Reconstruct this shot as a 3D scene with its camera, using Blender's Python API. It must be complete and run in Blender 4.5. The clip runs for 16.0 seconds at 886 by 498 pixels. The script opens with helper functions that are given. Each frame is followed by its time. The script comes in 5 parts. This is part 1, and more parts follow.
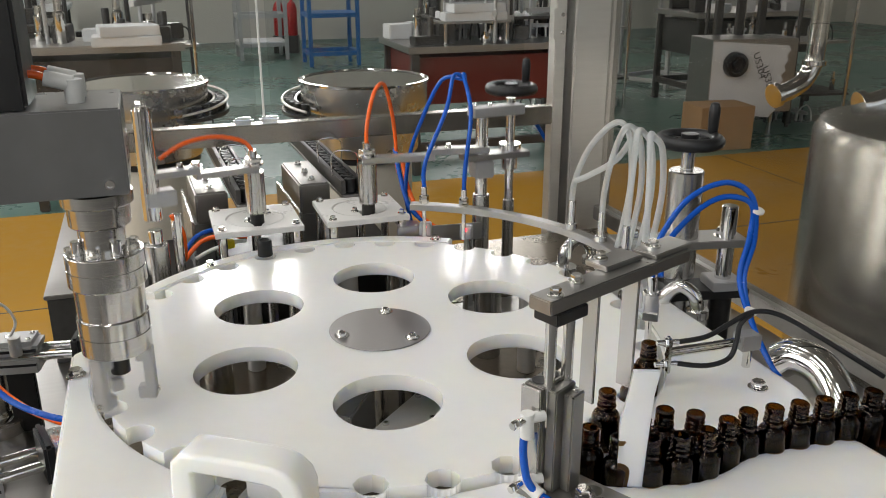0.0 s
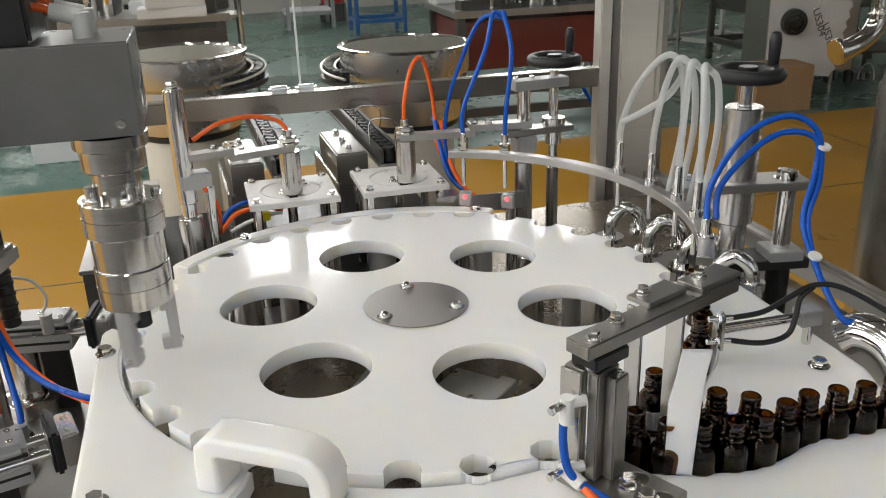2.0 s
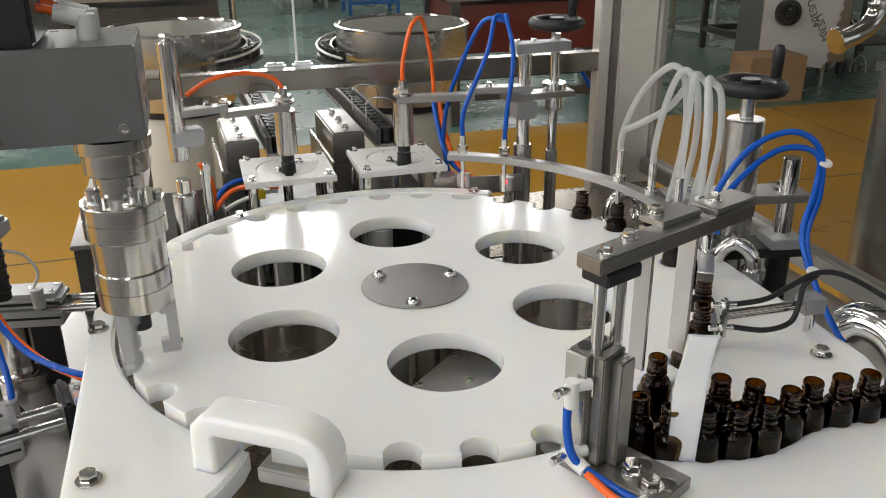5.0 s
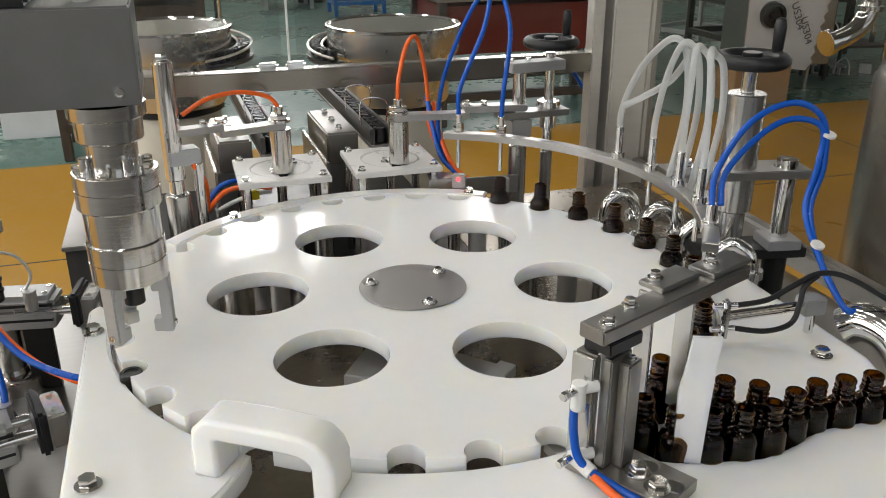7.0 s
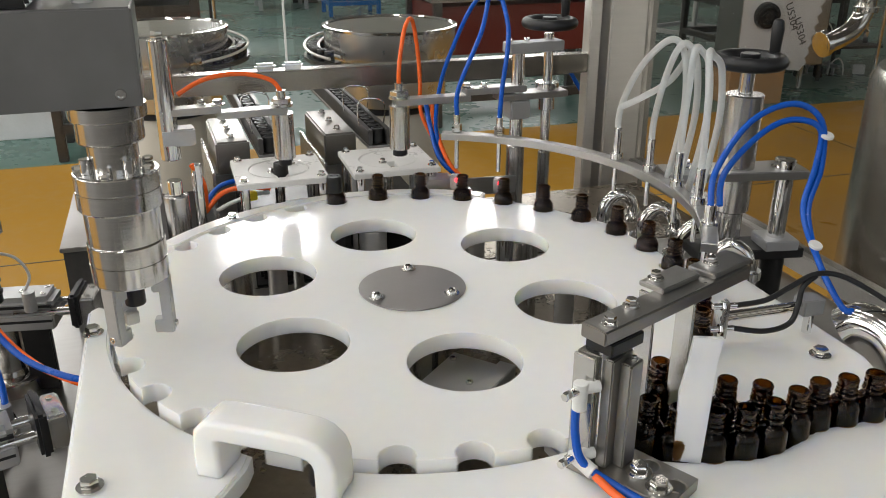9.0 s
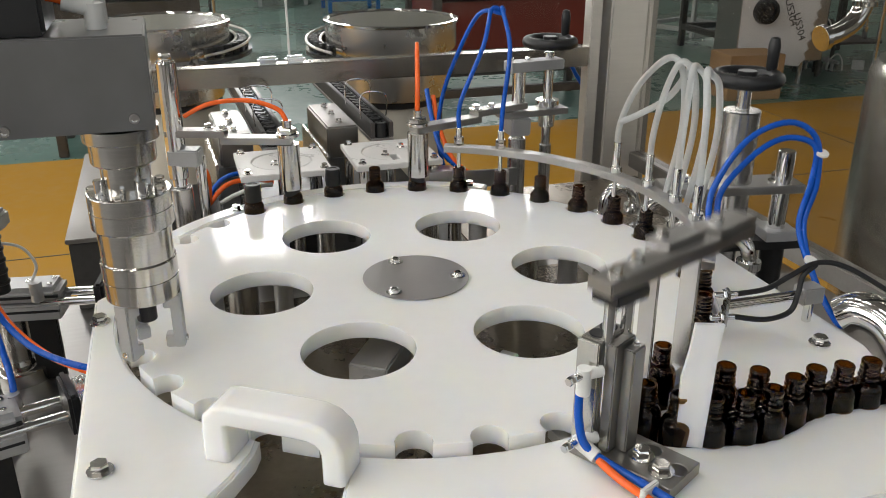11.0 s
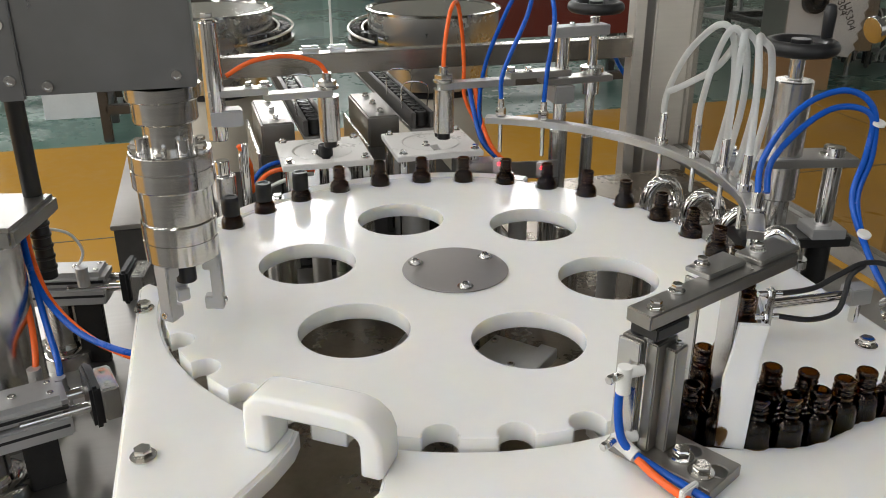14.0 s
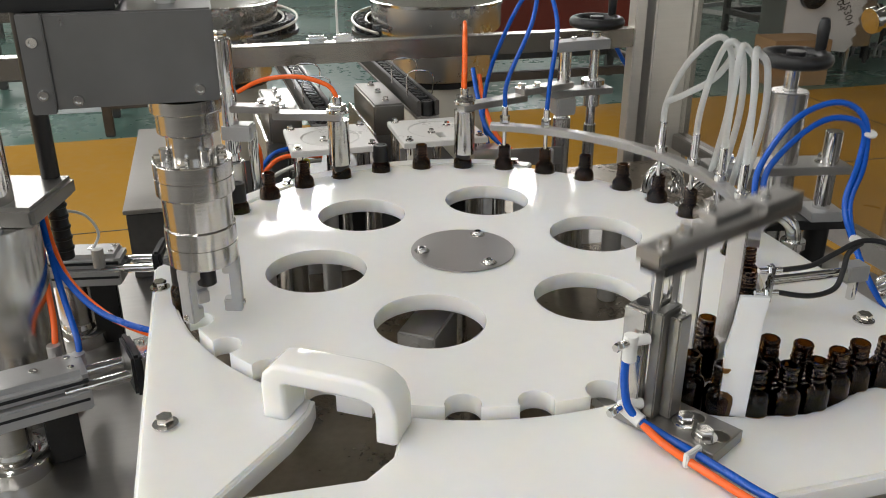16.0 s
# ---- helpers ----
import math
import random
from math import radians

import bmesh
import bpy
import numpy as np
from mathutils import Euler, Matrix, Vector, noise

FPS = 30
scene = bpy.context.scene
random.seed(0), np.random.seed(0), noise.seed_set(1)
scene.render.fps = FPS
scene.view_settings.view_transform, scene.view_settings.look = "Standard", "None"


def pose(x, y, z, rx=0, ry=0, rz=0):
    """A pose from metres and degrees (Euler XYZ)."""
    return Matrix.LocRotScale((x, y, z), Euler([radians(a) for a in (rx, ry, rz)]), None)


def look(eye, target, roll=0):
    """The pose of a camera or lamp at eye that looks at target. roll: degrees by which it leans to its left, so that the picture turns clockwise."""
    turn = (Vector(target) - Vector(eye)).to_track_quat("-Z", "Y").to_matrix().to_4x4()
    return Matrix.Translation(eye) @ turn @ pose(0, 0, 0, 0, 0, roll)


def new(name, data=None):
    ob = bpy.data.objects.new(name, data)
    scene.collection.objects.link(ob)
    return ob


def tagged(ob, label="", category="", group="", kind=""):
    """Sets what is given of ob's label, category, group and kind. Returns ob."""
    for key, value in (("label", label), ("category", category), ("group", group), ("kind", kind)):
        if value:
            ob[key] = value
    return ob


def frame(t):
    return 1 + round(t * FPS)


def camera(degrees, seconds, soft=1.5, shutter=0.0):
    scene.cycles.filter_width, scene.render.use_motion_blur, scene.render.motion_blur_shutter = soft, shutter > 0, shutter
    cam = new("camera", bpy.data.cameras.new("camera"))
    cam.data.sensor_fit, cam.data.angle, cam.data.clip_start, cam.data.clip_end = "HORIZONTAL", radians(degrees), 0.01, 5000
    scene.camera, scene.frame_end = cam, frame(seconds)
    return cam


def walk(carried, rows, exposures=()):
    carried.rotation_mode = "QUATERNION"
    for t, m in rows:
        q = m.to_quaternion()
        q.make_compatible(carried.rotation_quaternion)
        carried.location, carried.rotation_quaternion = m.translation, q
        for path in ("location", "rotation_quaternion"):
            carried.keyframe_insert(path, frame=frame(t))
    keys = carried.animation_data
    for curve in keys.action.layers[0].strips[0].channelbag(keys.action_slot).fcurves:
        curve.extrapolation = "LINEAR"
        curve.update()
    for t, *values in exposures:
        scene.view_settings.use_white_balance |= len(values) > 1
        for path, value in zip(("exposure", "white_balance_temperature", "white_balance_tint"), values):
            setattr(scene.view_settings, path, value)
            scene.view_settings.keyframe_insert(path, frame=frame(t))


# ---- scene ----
cam = camera(54.5, 16.0, soft=0.95, shutter=0.3)
PATH = [
    (0, (0.021, -0.875, 1.355), (0.127, 1.006, 0.685), 0.0),
    (0.5, (0.034, -0.853, 1.347), (0.085, 1.03, 0.678), -0.5),
    (1, (0.044, -0.843, 1.337), (0.033, 1.041, 0.667), -1.3),
    (1.5, (0.031, -0.839, 1.337), (0.027, 1.04, 0.652), -1.1),
    (2, (0.036, -0.833, 1.344), (0.024, 1.025, 0.605), -1.8),
    (2.5, (0.057, -0.805, 1.345), (0.023, 1.033, 0.557), -2.4),
    (3, (0.058, -0.804, 1.341), (0.021, 1.027, 0.536), -1.8),
    (3.5, (0.049, -0.818, 1.342), (-0.013, 1.017, 0.548), -1.1),
    (4, (0.038, -0.824, 1.343), (-0.01, 1.016, 0.561), -0.8),
    (4.5, (0.03, -0.824, 1.338), (0.018, 1.02, 0.564), -0.6),
    (7, (0.009, -0.818, 1.334), (0.06, 1.027, 0.564), -0.0),
    (7.5, (0.01, -0.82, 1.335), (0.06, 1.025, 0.566), 0.0),
    (8, (0.011, -0.82, 1.335), (0.065, 1.026, 0.566), 0.1),
    (8.5, (0.007, -0.818, 1.335), (0.069, 1.027, 0.566), 0.1),
    (11, (-0.001, -0.829, 1.332), (0.065, 1.013, 0.555), 0.1),
    (11.5, (-0.005, -0.828, 1.331), (0.061, 1.008, 0.539), 0.5),
    (12, (-0.002, -0.823, 1.333), (0.05, 1.009, 0.531), 0.6),
    (12.5, (0.003, -0.822, 1.335), (0.018, 1.009, 0.532), 0.3),
    (13, (-0.002, -0.822, 1.335), (-0.012, 1.009, 0.532), 0.1),
    (13.5, (-0.003, -0.822, 1.335), (-0.023, 1.009, 0.531), 0.1),
    (14, (-0.004, -0.826, 1.336), (-0.024, 1.006, 0.533), 0.0),
    (14.5, (-0.009, -0.828, 1.335), (-0.029, 1.004, 0.531), 0.2),
    (15, (-0.009, -0.83, 1.335), (-0.029, 1.002, 0.533), 0.2),
    (15.5, (-0.009, -0.834, 1.334), (-0.032, 0.998, 0.532), 0.1),
    (16, (-0.014, -0.853, 1.329), (-0.03, 0.976, 0.52), 0.0),
]
walk(cam, [(t, look(eye, target, roll)) for t, eye, target, roll in PATH])

# ---- light ----
world = bpy.data.worlds.new("daylight")
scene.world = world
world.use_nodes = True
sky = world.node_tree.nodes.new("ShaderNodeTexSky")
sky.sky_type, sky.sun_disc = "NISHITA", False
sky.sun_elevation, sky.sun_rotation = radians(38), radians(20)
world.node_tree.links.new(sky.outputs[0], world.node_tree.nodes["Background"].inputs[0])
world.node_tree.nodes["Background"].inputs[1].default_value = 0.12
scene.view_settings.exposure = 0.02

ZT = 0.95            # top of the star wheel
TURN = 15.5          # the machine stands turned by this in the hall
C15, S15 = math.cos(radians(TURN)), math.sin(radians(TURN))


def mw(u, v):
    """Machine axes to world."""
    return (u * C15 - v * S15, u * S15 + v * C15)


def area(name, m, w, h, power, colour=(1, 0.98, 0.95)):
    d = bpy.data.lights.new(name, "AREA")
    d.shape, d.size, d.size_y, d.energy, d.color = "RECTANGLE", w, h, power, colour
    ob = new(name, d)
    ob.matrix_world = m
    return ob

BACK_W, LEFT_W, RIGHT_W, FRONT_W, FILL_W = 285, 240, 2, 30, 37   # watts of each area lamp; all but the back windows are added fill


# ---- materials ----
def material(name, colour, rough=0.5, metal=0.0, vary=0.12, scale=8.0, bump=0.0, bump_scale=200.0, stretch=(1, 1, 1), transmission=0.0, ior=1.45,
             emit=None, emit_power=0.0, rough_vary=0.1, coat=0.0, sss=0.0, random_tint=0.0, detail=6.0, coords="Object"):
    m = bpy.data.materials.new(name)
    m.use_nodes = True
    nt = m.node_tree
    n, l = nt.nodes, nt.links
    b = n["Principled BSDF"]
    tc = n.new("ShaderNodeTexCoord")
    mp = n.new("ShaderNodeMapping")
    mp.inputs["Scale"].default_value = stretch
    l.new(tc.outputs[coords], mp.inputs[0])
    big = n.new("ShaderNodeTexNoise")
    big.inputs["Scale"].default_value, big.inputs["Detail"].default_value = scale, detail
    l.new(mp.outputs[0], big.inputs["Vector"])
    small = n.new("ShaderNodeTexNoise")
    small.inputs["Scale"].default_value, small.inputs["Detail"].default_value = scale * 14, 3
    l.new(mp.outputs[0], small.inputs["Vector"])
    both = n.new("ShaderNodeMath")
    both.operation = "MULTIPLY_ADD"
    both.inputs[1].default_value = 0.35
    l.new(small.outputs[0], both.inputs[0])
    l.new(big.outputs[0], both.inputs[2])
    ramp = n.new("ShaderNodeMapRange")
    ramp.inputs["From Min"].default_value, ramp.inputs["From Max"].default_value = 0.4, 0.95
    ramp.inputs["To Min"].default_value, ramp.inputs["To Max"].default_value = 1 - vary, 1 + vary
    l.new(both.outputs[0], ramp.inputs[0])
    mix = n.new("ShaderNodeVectorMath")
    mix.operation = "SCALE"
    mix.inputs[0].default_value = colour
    l.new(ramp.outputs[0], mix.inputs["Scale"])
    out = mix.outputs[0]
    if random_tint:
        info = n.new("ShaderNodeObjectInfo")
        r2 = n.new("ShaderNodeMapRange")
        r2.inputs["To Min"].default_value, r2.inputs["To Max"].default_value = 1 - random_tint, 1 + random_tint
        l.new(info.outputs["Random"], r2.inputs[0])
        mix2 = n.new("ShaderNodeVectorMath")
        mix2.operation = "SCALE"
        l.new(out, mix2.inputs[0])
        l.new(r2.outputs[0], mix2.inputs["Scale"])
        out = mix2.outputs[0]
    l.new(out, b.inputs["Base Color"])
    rr = n.new("ShaderNodeMapRange")
    rr.inputs["From Min"].default_value, rr.inputs["From Max"].default_value = 0.4, 0.95
    rr.inputs["To Min"].default_value, rr.inputs["To Max"].default_value = max(0.02, rough * (1 - rough_vary * 2)), min(1, rough * (1 + rough_vary * 2))
    l.new(both.outputs[0], rr.inputs[0])
    l.new(rr.outputs[0], b.inputs["Roughness"])
    b.inputs["Metallic"].default_value = metal
    b.inputs["IOR"].default_value = ior
    b.inputs["Transmission Weight"].default_value = transmission
    b.inputs["Coat Weight"].default_value = coat
    if sss:
        b.inputs["Subsurface Weight"].default_value = sss
        b.inputs["Subsurface Radius"].default_value = (0.02, 0.018, 0.014)
        b.inputs["Subsurface Scale"].default_value = 0.6
    if bump:
        bt = n.new("ShaderNodeTexNoise")
        bt.inputs["Scale"].default_value, bt.inputs["Detail"].default_value = bump_scale, 4
        l.new(mp.outputs[0], bt.inputs["Vector"])
        bn = n.new("ShaderNodeBump")
        bn.inputs["Strength"].default_value, bn.inputs["Distance"].default_value = bump, 0.001
        l.new(bt.outputs[0], bn.inputs["Height"])
        l.new(bn.outputs[0], b.inputs["Normal"])
    if emit:
        b.inputs["Emission Color"].default_value = (*emit, 1)
        b.inputs["Emission Strength"].default_value = emit_power
    return m


POM = material("white acetal plastic", (0.87, 0.87, 0.85), 0.11, vary=0.03, scale=5, bump=0.10, bump_scale=22, sss=0.9, rough_vary=0.35)
POM2 = material("milky plastic", (0.74, 0.73, 0.70), 0.3, vary=0.04, scale=12, bump=0.05, bump_scale=120)
STEEL = material("brushed stainless steel", (0.54, 0.53, 0.51), 0.25, 1.0, vary=0.05, rough_vary=0.05, scale=10, stretch=(1, 1, 14), bump=0.012, bump_scale=120)
STEELH = material("brushed stainless steel, sideways", (0.44, 0.43, 0.415), 0.32, 1.0, vary=0.05, rough_vary=0.05, scale=10, stretch=(1, 14, 14), bump=0.010, bump_scale=60)
CHROME = material("polished steel", (0.72, 0.71, 0.69), 0.09, 1.0, vary=0.06, scale=20)
TURNED = material("turned steel", (0.56, 0.545, 0.515), 0.15, 1.0, vary=0.08, rough_vary=0.12, scale=10, stretch=(2, 2, 60), bump=0.03, bump_scale=60)
GREYST = material("scuffed grey steel", (0.33, 0.32, 0.30), 0.34, 0.95, vary=0.10, rough_vary=0.12, scale=14, bump=0.03)
ALU = material("anodised aluminium", (0.50, 0.50, 0.50), 0.40, 0.7, vary=0.08, scale=20, bump=0.05)
GREY = material("satin grey metal housing", (0.24, 0.24, 0.245), 0.30, 0.85, vary=0.14, scale=3, bump=0.03)
BLACK = material("black plastic", (0.015, 0.015, 0.016), 0.35, vary=0.2, scale=30, bump=0.05)
BLACKM = material("black oxide steel", (0.035, 0.034, 0.033), 0.38, 0.6, vary=0.2, scale=30, bump=0.05)
RUBBER = material("black ribbed cap plastic", (0.008, 0.008, 0.008), 0.42, vary=0.2, scale=60, bump=0.1)
AMBER = material("amber glass", (0.10, 0.034, 0.004), 0.03, vary=0.08, scale=30, transmission=1.0, ior=1.34)
BLUE = material("blue polyurethane tube", (0.004, 0.085, 0.46), 0.25, vary=0.08, scale=30)
ORANGE = material("orange polyurethane tube", (0.90, 0.14, 0.02), 0.25, vary=0.08, scale=30)
CLEAR = material("milky silicone tube", (0.90, 0.92, 0.92), 0.30, vary=0.015, rough_vary=0.02, scale=4, transmission=0.72, ior=1.12)
SATIN = material("satin ground steel", (0.36, 0.345, 0.33), 0.36, 1.0, vary=0.06, rough_vary=0.08, scale=7)
WHITEP = material("white nylon", (0.75, 0.75, 0.72), 0.4, vary=0.06, scale=20)
REDGLOW = material("red laser spot", (0.5, 0.01, 0.01), 0.3, emit=(1.0, 0.03, 0.04), emit_power=6.0)
YELLOWF = material("worn yellow floor paint", (0.44, 0.235, 0.03), 0.6, ior=1.3, vary=0.14, scale=1.4, bump=0.1, bump_scale=40, rough_vary=0.3)
GREENF = material("green epoxy floor", (0.09, 0.175, 0.145), 0.30, vary=0.16, scale=1.1, bump=0.05, bump_scale=30, rough_vary=0.3)
FRONTF = material("neutral grey front floor", (0.16, 0.155, 0.15), 0.6, vary=0.15, scale=1.3, bump=0.1, bump_scale=40)
WALLM = material("painted hall wall", (0.56, 0.54, 0.49), 0.8, vary=0.06, scale=1.0, bump=0.1, bump_scale=30)
CEILM = material("hall ceiling", (0.22, 0.22, 0.22), 0.8, vary=0.1, scale=1.0)
CREAM = material("cream painted base", (0.56, 0.53, 0.45), 0.45, vary=0.06, scale=6, bump=0.05)
REDP = material("red painted cabinet", (0.13, 0.022, 0.016), 0.4, vary=0.12, scale=4)
BLUEP = material("blue painted rack", (0.02, 0.13, 0.36), 0.4, vary=0.12, scale=6)
CARD = material("brown cardboard", (0.36, 0.22, 0.11), 0.8, vary=0.1, scale=8, bump=0.1)
PAPER = material("white paper and film", (0.68, 0.69, 0.70), 0.4, vary=0.08, scale=6, bump=0.1, bump_scale=20)
BENCH = material("worn dark steel", (0.09, 0.087, 0.084), 0.42, 0.6, vary=0.25, scale=7, bump=0.1)
DARKST = material("oily brown steel plate", (0.24, 0.205, 0.16), 0.28, 0.75, vary=0.3, scale=9, bump=0.06)
YELLOWT = material("bright yellow plastic", (0.75, 0.60, 0.02), 0.4, vary=0.05)
CHUTE = material("pale milled aluminium", (0.62, 0.62, 0.61), 0.38, 0.55, vary=0.06, scale=12, bump=0.03)
COLST = material("pale brushed steel column", (0.72, 0.70, 0.66), 0.33, 0.8, vary=0.04, rough_vary=0.05, scale=10, stretch=(1, 1, 14), bump=0.012, bump_scale=120)
BEAMST = material("brown tinged steel beam", (0.31, 0.285, 0.25), 0.22, 1.0, vary=0.06, rough_vary=0.06, scale=6, stretch=(1, 10, 10))


def glass(name, tint, alpha_rough=0.02):
    m = bpy.data.materials.new(name)
    m.use_nodes = True
    n, l = m.node_tree.nodes, m.node_tree.links
    n.remove(n["Principled BSDF"])
    tr, gl, mx = (n.new(k) for k in ("ShaderNodeBsdfTransparent", "ShaderNodeBsdfGlossy", "ShaderNodeMixShader"))
    tr.inputs[0].default_value = (*tint, 1)
    gl.inputs["Roughness"].default_value = alpha_rough
    mx.inputs[0].default_value = 0.025
    l.new(tr.outputs[0], mx.inputs[1])
    l.new(gl.outputs[0], mx.inputs[2])
    l.new(mx.outputs[0], n["Material Output"].inputs[0])
    return m


ACRYLIC = glass("clear acrylic guard panel", (0.93, 0.935, 0.93))
SMOKED = glass("hazy acrylic guard panel", (0.84, 0.83, 0.81), 0.10)
BOWLST = material("rolled bowl steel", (0.68, 0.67, 0.65), 0.27, 0.85, vary=0.05, rough_vary=0.05, scale=5)


# ---- mesh helpers ----
def part(name, bm, mat, parent=None, label="", smooth=40):
    """One mesh object from a bmesh."""
    bmesh.ops.recalc_face_normals(bm, faces=bm.faces)
    me = bpy.data.meshes.new(name)
    bm.to_mesh(me)
    bm.free()
    me.materials.append(mat)
    if smooth:
        me.polygons.foreach_set("use_smooth", [True] * len(me.polygons))
        me.set_sharp_from_angle(angle=radians(smooth))
    ob = new(name, me)
    if parent:
        ob.parent = parent
    if label:
        ob["label"] = label
    return ob


def thing(name, label, category, m=None, group="", kind=""):
    ob = new(name)
    ob.empty_display_size = 0.02
    if m is not None:
        ob.matrix_world = m
    return tagged(ob, label, category, group, kind)


def xf(bm, verts, m):
    bmesh.ops.transform(bm, matrix=m, verts=verts)
    return verts


def add_box(bm, sx, sy, sz, m=None, bevel=0.0):
    """A box centred on the origin in x and y, standing on z = 0."""
    v = bmesh.ops.create_cube(bm, size=1)["verts"]
    xf(bm, v, Matrix.Translation((0, 0, sz / 2)) @ Matrix.Diagonal((sx, sy, sz, 1)))
    if bevel:
        e = list({e for w in v for e in w.link_edges})
        r = bmesh.ops.bevel(bm, geom=e, offset=bevel, segments=2, affect="EDGES", clamp_overlap=True)
        v = list({w for f in r["faces"] for w in f.verts} | {w for w in v if w.is_valid})
        v = list({w for w in v} | {x for w in v for e in w.link_edges for x in e.verts})
    if m is not None:
        xf(bm, v, m)
    return v


def lathe(bm, profile, m=None, seg=32, caps=True):
    """Turns (radius, z) pairs about z."""
    rings = []
    for r, z in profile:
        rings.append([bm.verts.new((r * math.cos(2 * math.pi * k / seg), r * math.sin(2 * math.pi * k / seg), z)) for k in range(seg)])
    for a, b in zip(rings, rings[1:]):
        for k in range(seg):
            bm.faces.new((a[k], a[(k + 1) % seg], b[(k + 1) % seg], b[k]))
    if caps:
        bm.faces.new(rings[0])
        bm.faces.new(rings[-1])
    v = [w for r in rings for w in r]
    if m is not None:
        xf(bm, v, m)
    return v


def add_cyl(bm, r, h, m=None, seg=24, c=0.0):
    c = c or min(r, h) * 0.06
    return lathe(bm, [(r - c, 0), (r, c), (r, h - c), (r - c, h)], m, seg)


def add_hex(bm, r, h, m=None):
    return lathe(bm, [(r * 0.94, 0), (r, 0.1 * h), (r, 0.85 * h), (r * 0.9, h)], m, 6)


def tube(bm, pts, r, seg=10, sub=5, caps=True):
    """A round tube along a smooth line through the points."""
    P = [Vector(p) for p in pts]
    line = []
    for i in range(len(P) - 1):
        a, b, c, d = P[max(i - 1, 0)], P[i], P[i + 1], P[min(i + 2, len(P) - 1)]
        for k in range(sub):
            t = k / sub
            line.append(0.5 * ((2 * b) + (c - a) * t + (2 * a - 5 * b + 4 * c - d) * t * t + (3 * b - a - 3 * c + d) * t ** 3))
    line.append(P[-1])
    up = Vector((0.31, 0.77, 0.55)).normalized()
    rings = []
    for i, p in enumerate(line):
        t = (line[min(i + 1, len(line) - 1)] - line[max(i - 1, 0)]).normalized()
        up = (up - t * up.dot(t)).normalized()
        s = t.cross(up)
        rings.append([bm.verts.new(p + r * (math.cos(2 * math.pi * k / seg) * up + math.sin(2 * math.pi * k / seg) * s)) for k in range(seg)])
    for a, b in zip(rings, rings[1:]):
        for k in range(seg):
            bm.faces.new((a[k], a[(k + 1) % seg], b[(k + 1) % seg], b[k]))
    if caps:
        bm.faces.new(rings[0])
        bm.faces.new(rings[-1])


def prism(bm, outline, z0, z1, holes=(), round_top=0.0):
    """A plate from an outline in x, y, with holes."""
    loops = [list(outline)] + [list(h) for h in holes]
    edges = []
    for lp in loops:
        vs = [bm.verts.new((x, y, z1)) for x, y in lp]
        edges += [bm.edges.new((vs[i], vs[(i + 1) % len(vs)])) for i in range(len(vs))]
    if len(loops) == 1:
        f = [bm.faces.new([e.verts[0] for e in edges])]
    else:
        f = [g for g in bmesh.ops.triangle_fill(bm, edges=edges, use_beauty=True)["geom"] if isinstance(g, bmesh.types.BMFace)]
    r = bmesh.ops.extrude_face_region(bm, geom=f)
    v = [w for w in r["geom"] if isinstance(w, bmesh.types.BMVert)]
    bmesh.ops.translate(bm, verts=v, vec=(0, 0, z0 - z1))
    if round_top:
        bmesh.ops.recalc_face_normals(bm, faces=bm.faces)
        top = [e for e in bm.edges if all(abs(w.co.z - z1) < 1e-6 for w in e.verts) and any(abs(g.normal.z) < 0.5 for g in e.link_faces) and len(e.link_faces) == 2]
        bmesh.ops.bevel(bm, geom=top, offset=round_top, segments=3 if round_top < 0.004 else 5, affect="EDGES", clamp_overlap=True)


def arc(r, a0, a1, n, cx=0.0, cy=0.0):
    return [(cx + r * math.cos(radians(a0 + (a1 - a0) * k / n)), cy + r * math.sin(radians(a0 + (a1 - a0) * k / n))) for k in range(n + 1)]


def bolt(name, parent, x, y, z, r=0.0065, m=None, h=0.005):
    """A hexagon bolt with its washers, a part."""
    bm = bmesh.new()
    add_cyl(bm, r * 1.45, 0.0016, seg=20)
    add_hex(bm, r, h, pose(0, 0, 0.0016, 0, 0, 17 + 40 * x * 9))
    bmesh.ops.transform(bm, matrix=(m or Matrix()) @ pose(x, y, z), verts=bm.verts)
    return part(name, bm, CHROME, parent, "steel hexagon bolt", 30)


def socket(name, parent, m, r=0.004, h=0.004):
    """A socket-head screw, a part."""
    bm = bmesh.new()
    lathe(bm, [(r * 0.9, 0), (r, h * 0.15), (r, h * 0.8), (r * 0.9, h), (r * 0.55, h), (r * 0.5, h * 0.4)], m, 16)
    return part(name, bm, CHROME, parent, "", 30)


def rod(name, parent, x, y, z0, z1, r, mat=CHROME, seg=20):
    bm = bmesh.new()
    add_cyl(bm, r, z1 - z0, pose(x, y, z0), seg, min(0.001, r * 0.2))
    return part(name, bm, mat, parent)


def between(a, b):
    """The pose at a whose z axis points to b."""
    a, b = Vector(a), Vector(b)
    return Matrix.Translation(a) @ (b - a).to_track_quat("Z", "Y").to_matrix().to_4x4()

# ---- hall ----
LINE_V, WALL_V = 3.96, 12.2


def quad(name, pts, z, mat, label, category):
    bm = bmesh.new()
    prism(bm, pts, z - 0.05, z)
    return tagged(part(name, bm, mat, None, label, 0), "", category, "", "structure")


def mpoly(u0, u1, v0, v1):
    return [mw(u0, v0), mw(u1, v0), mw(u1, v1), mw(u0, v1)]


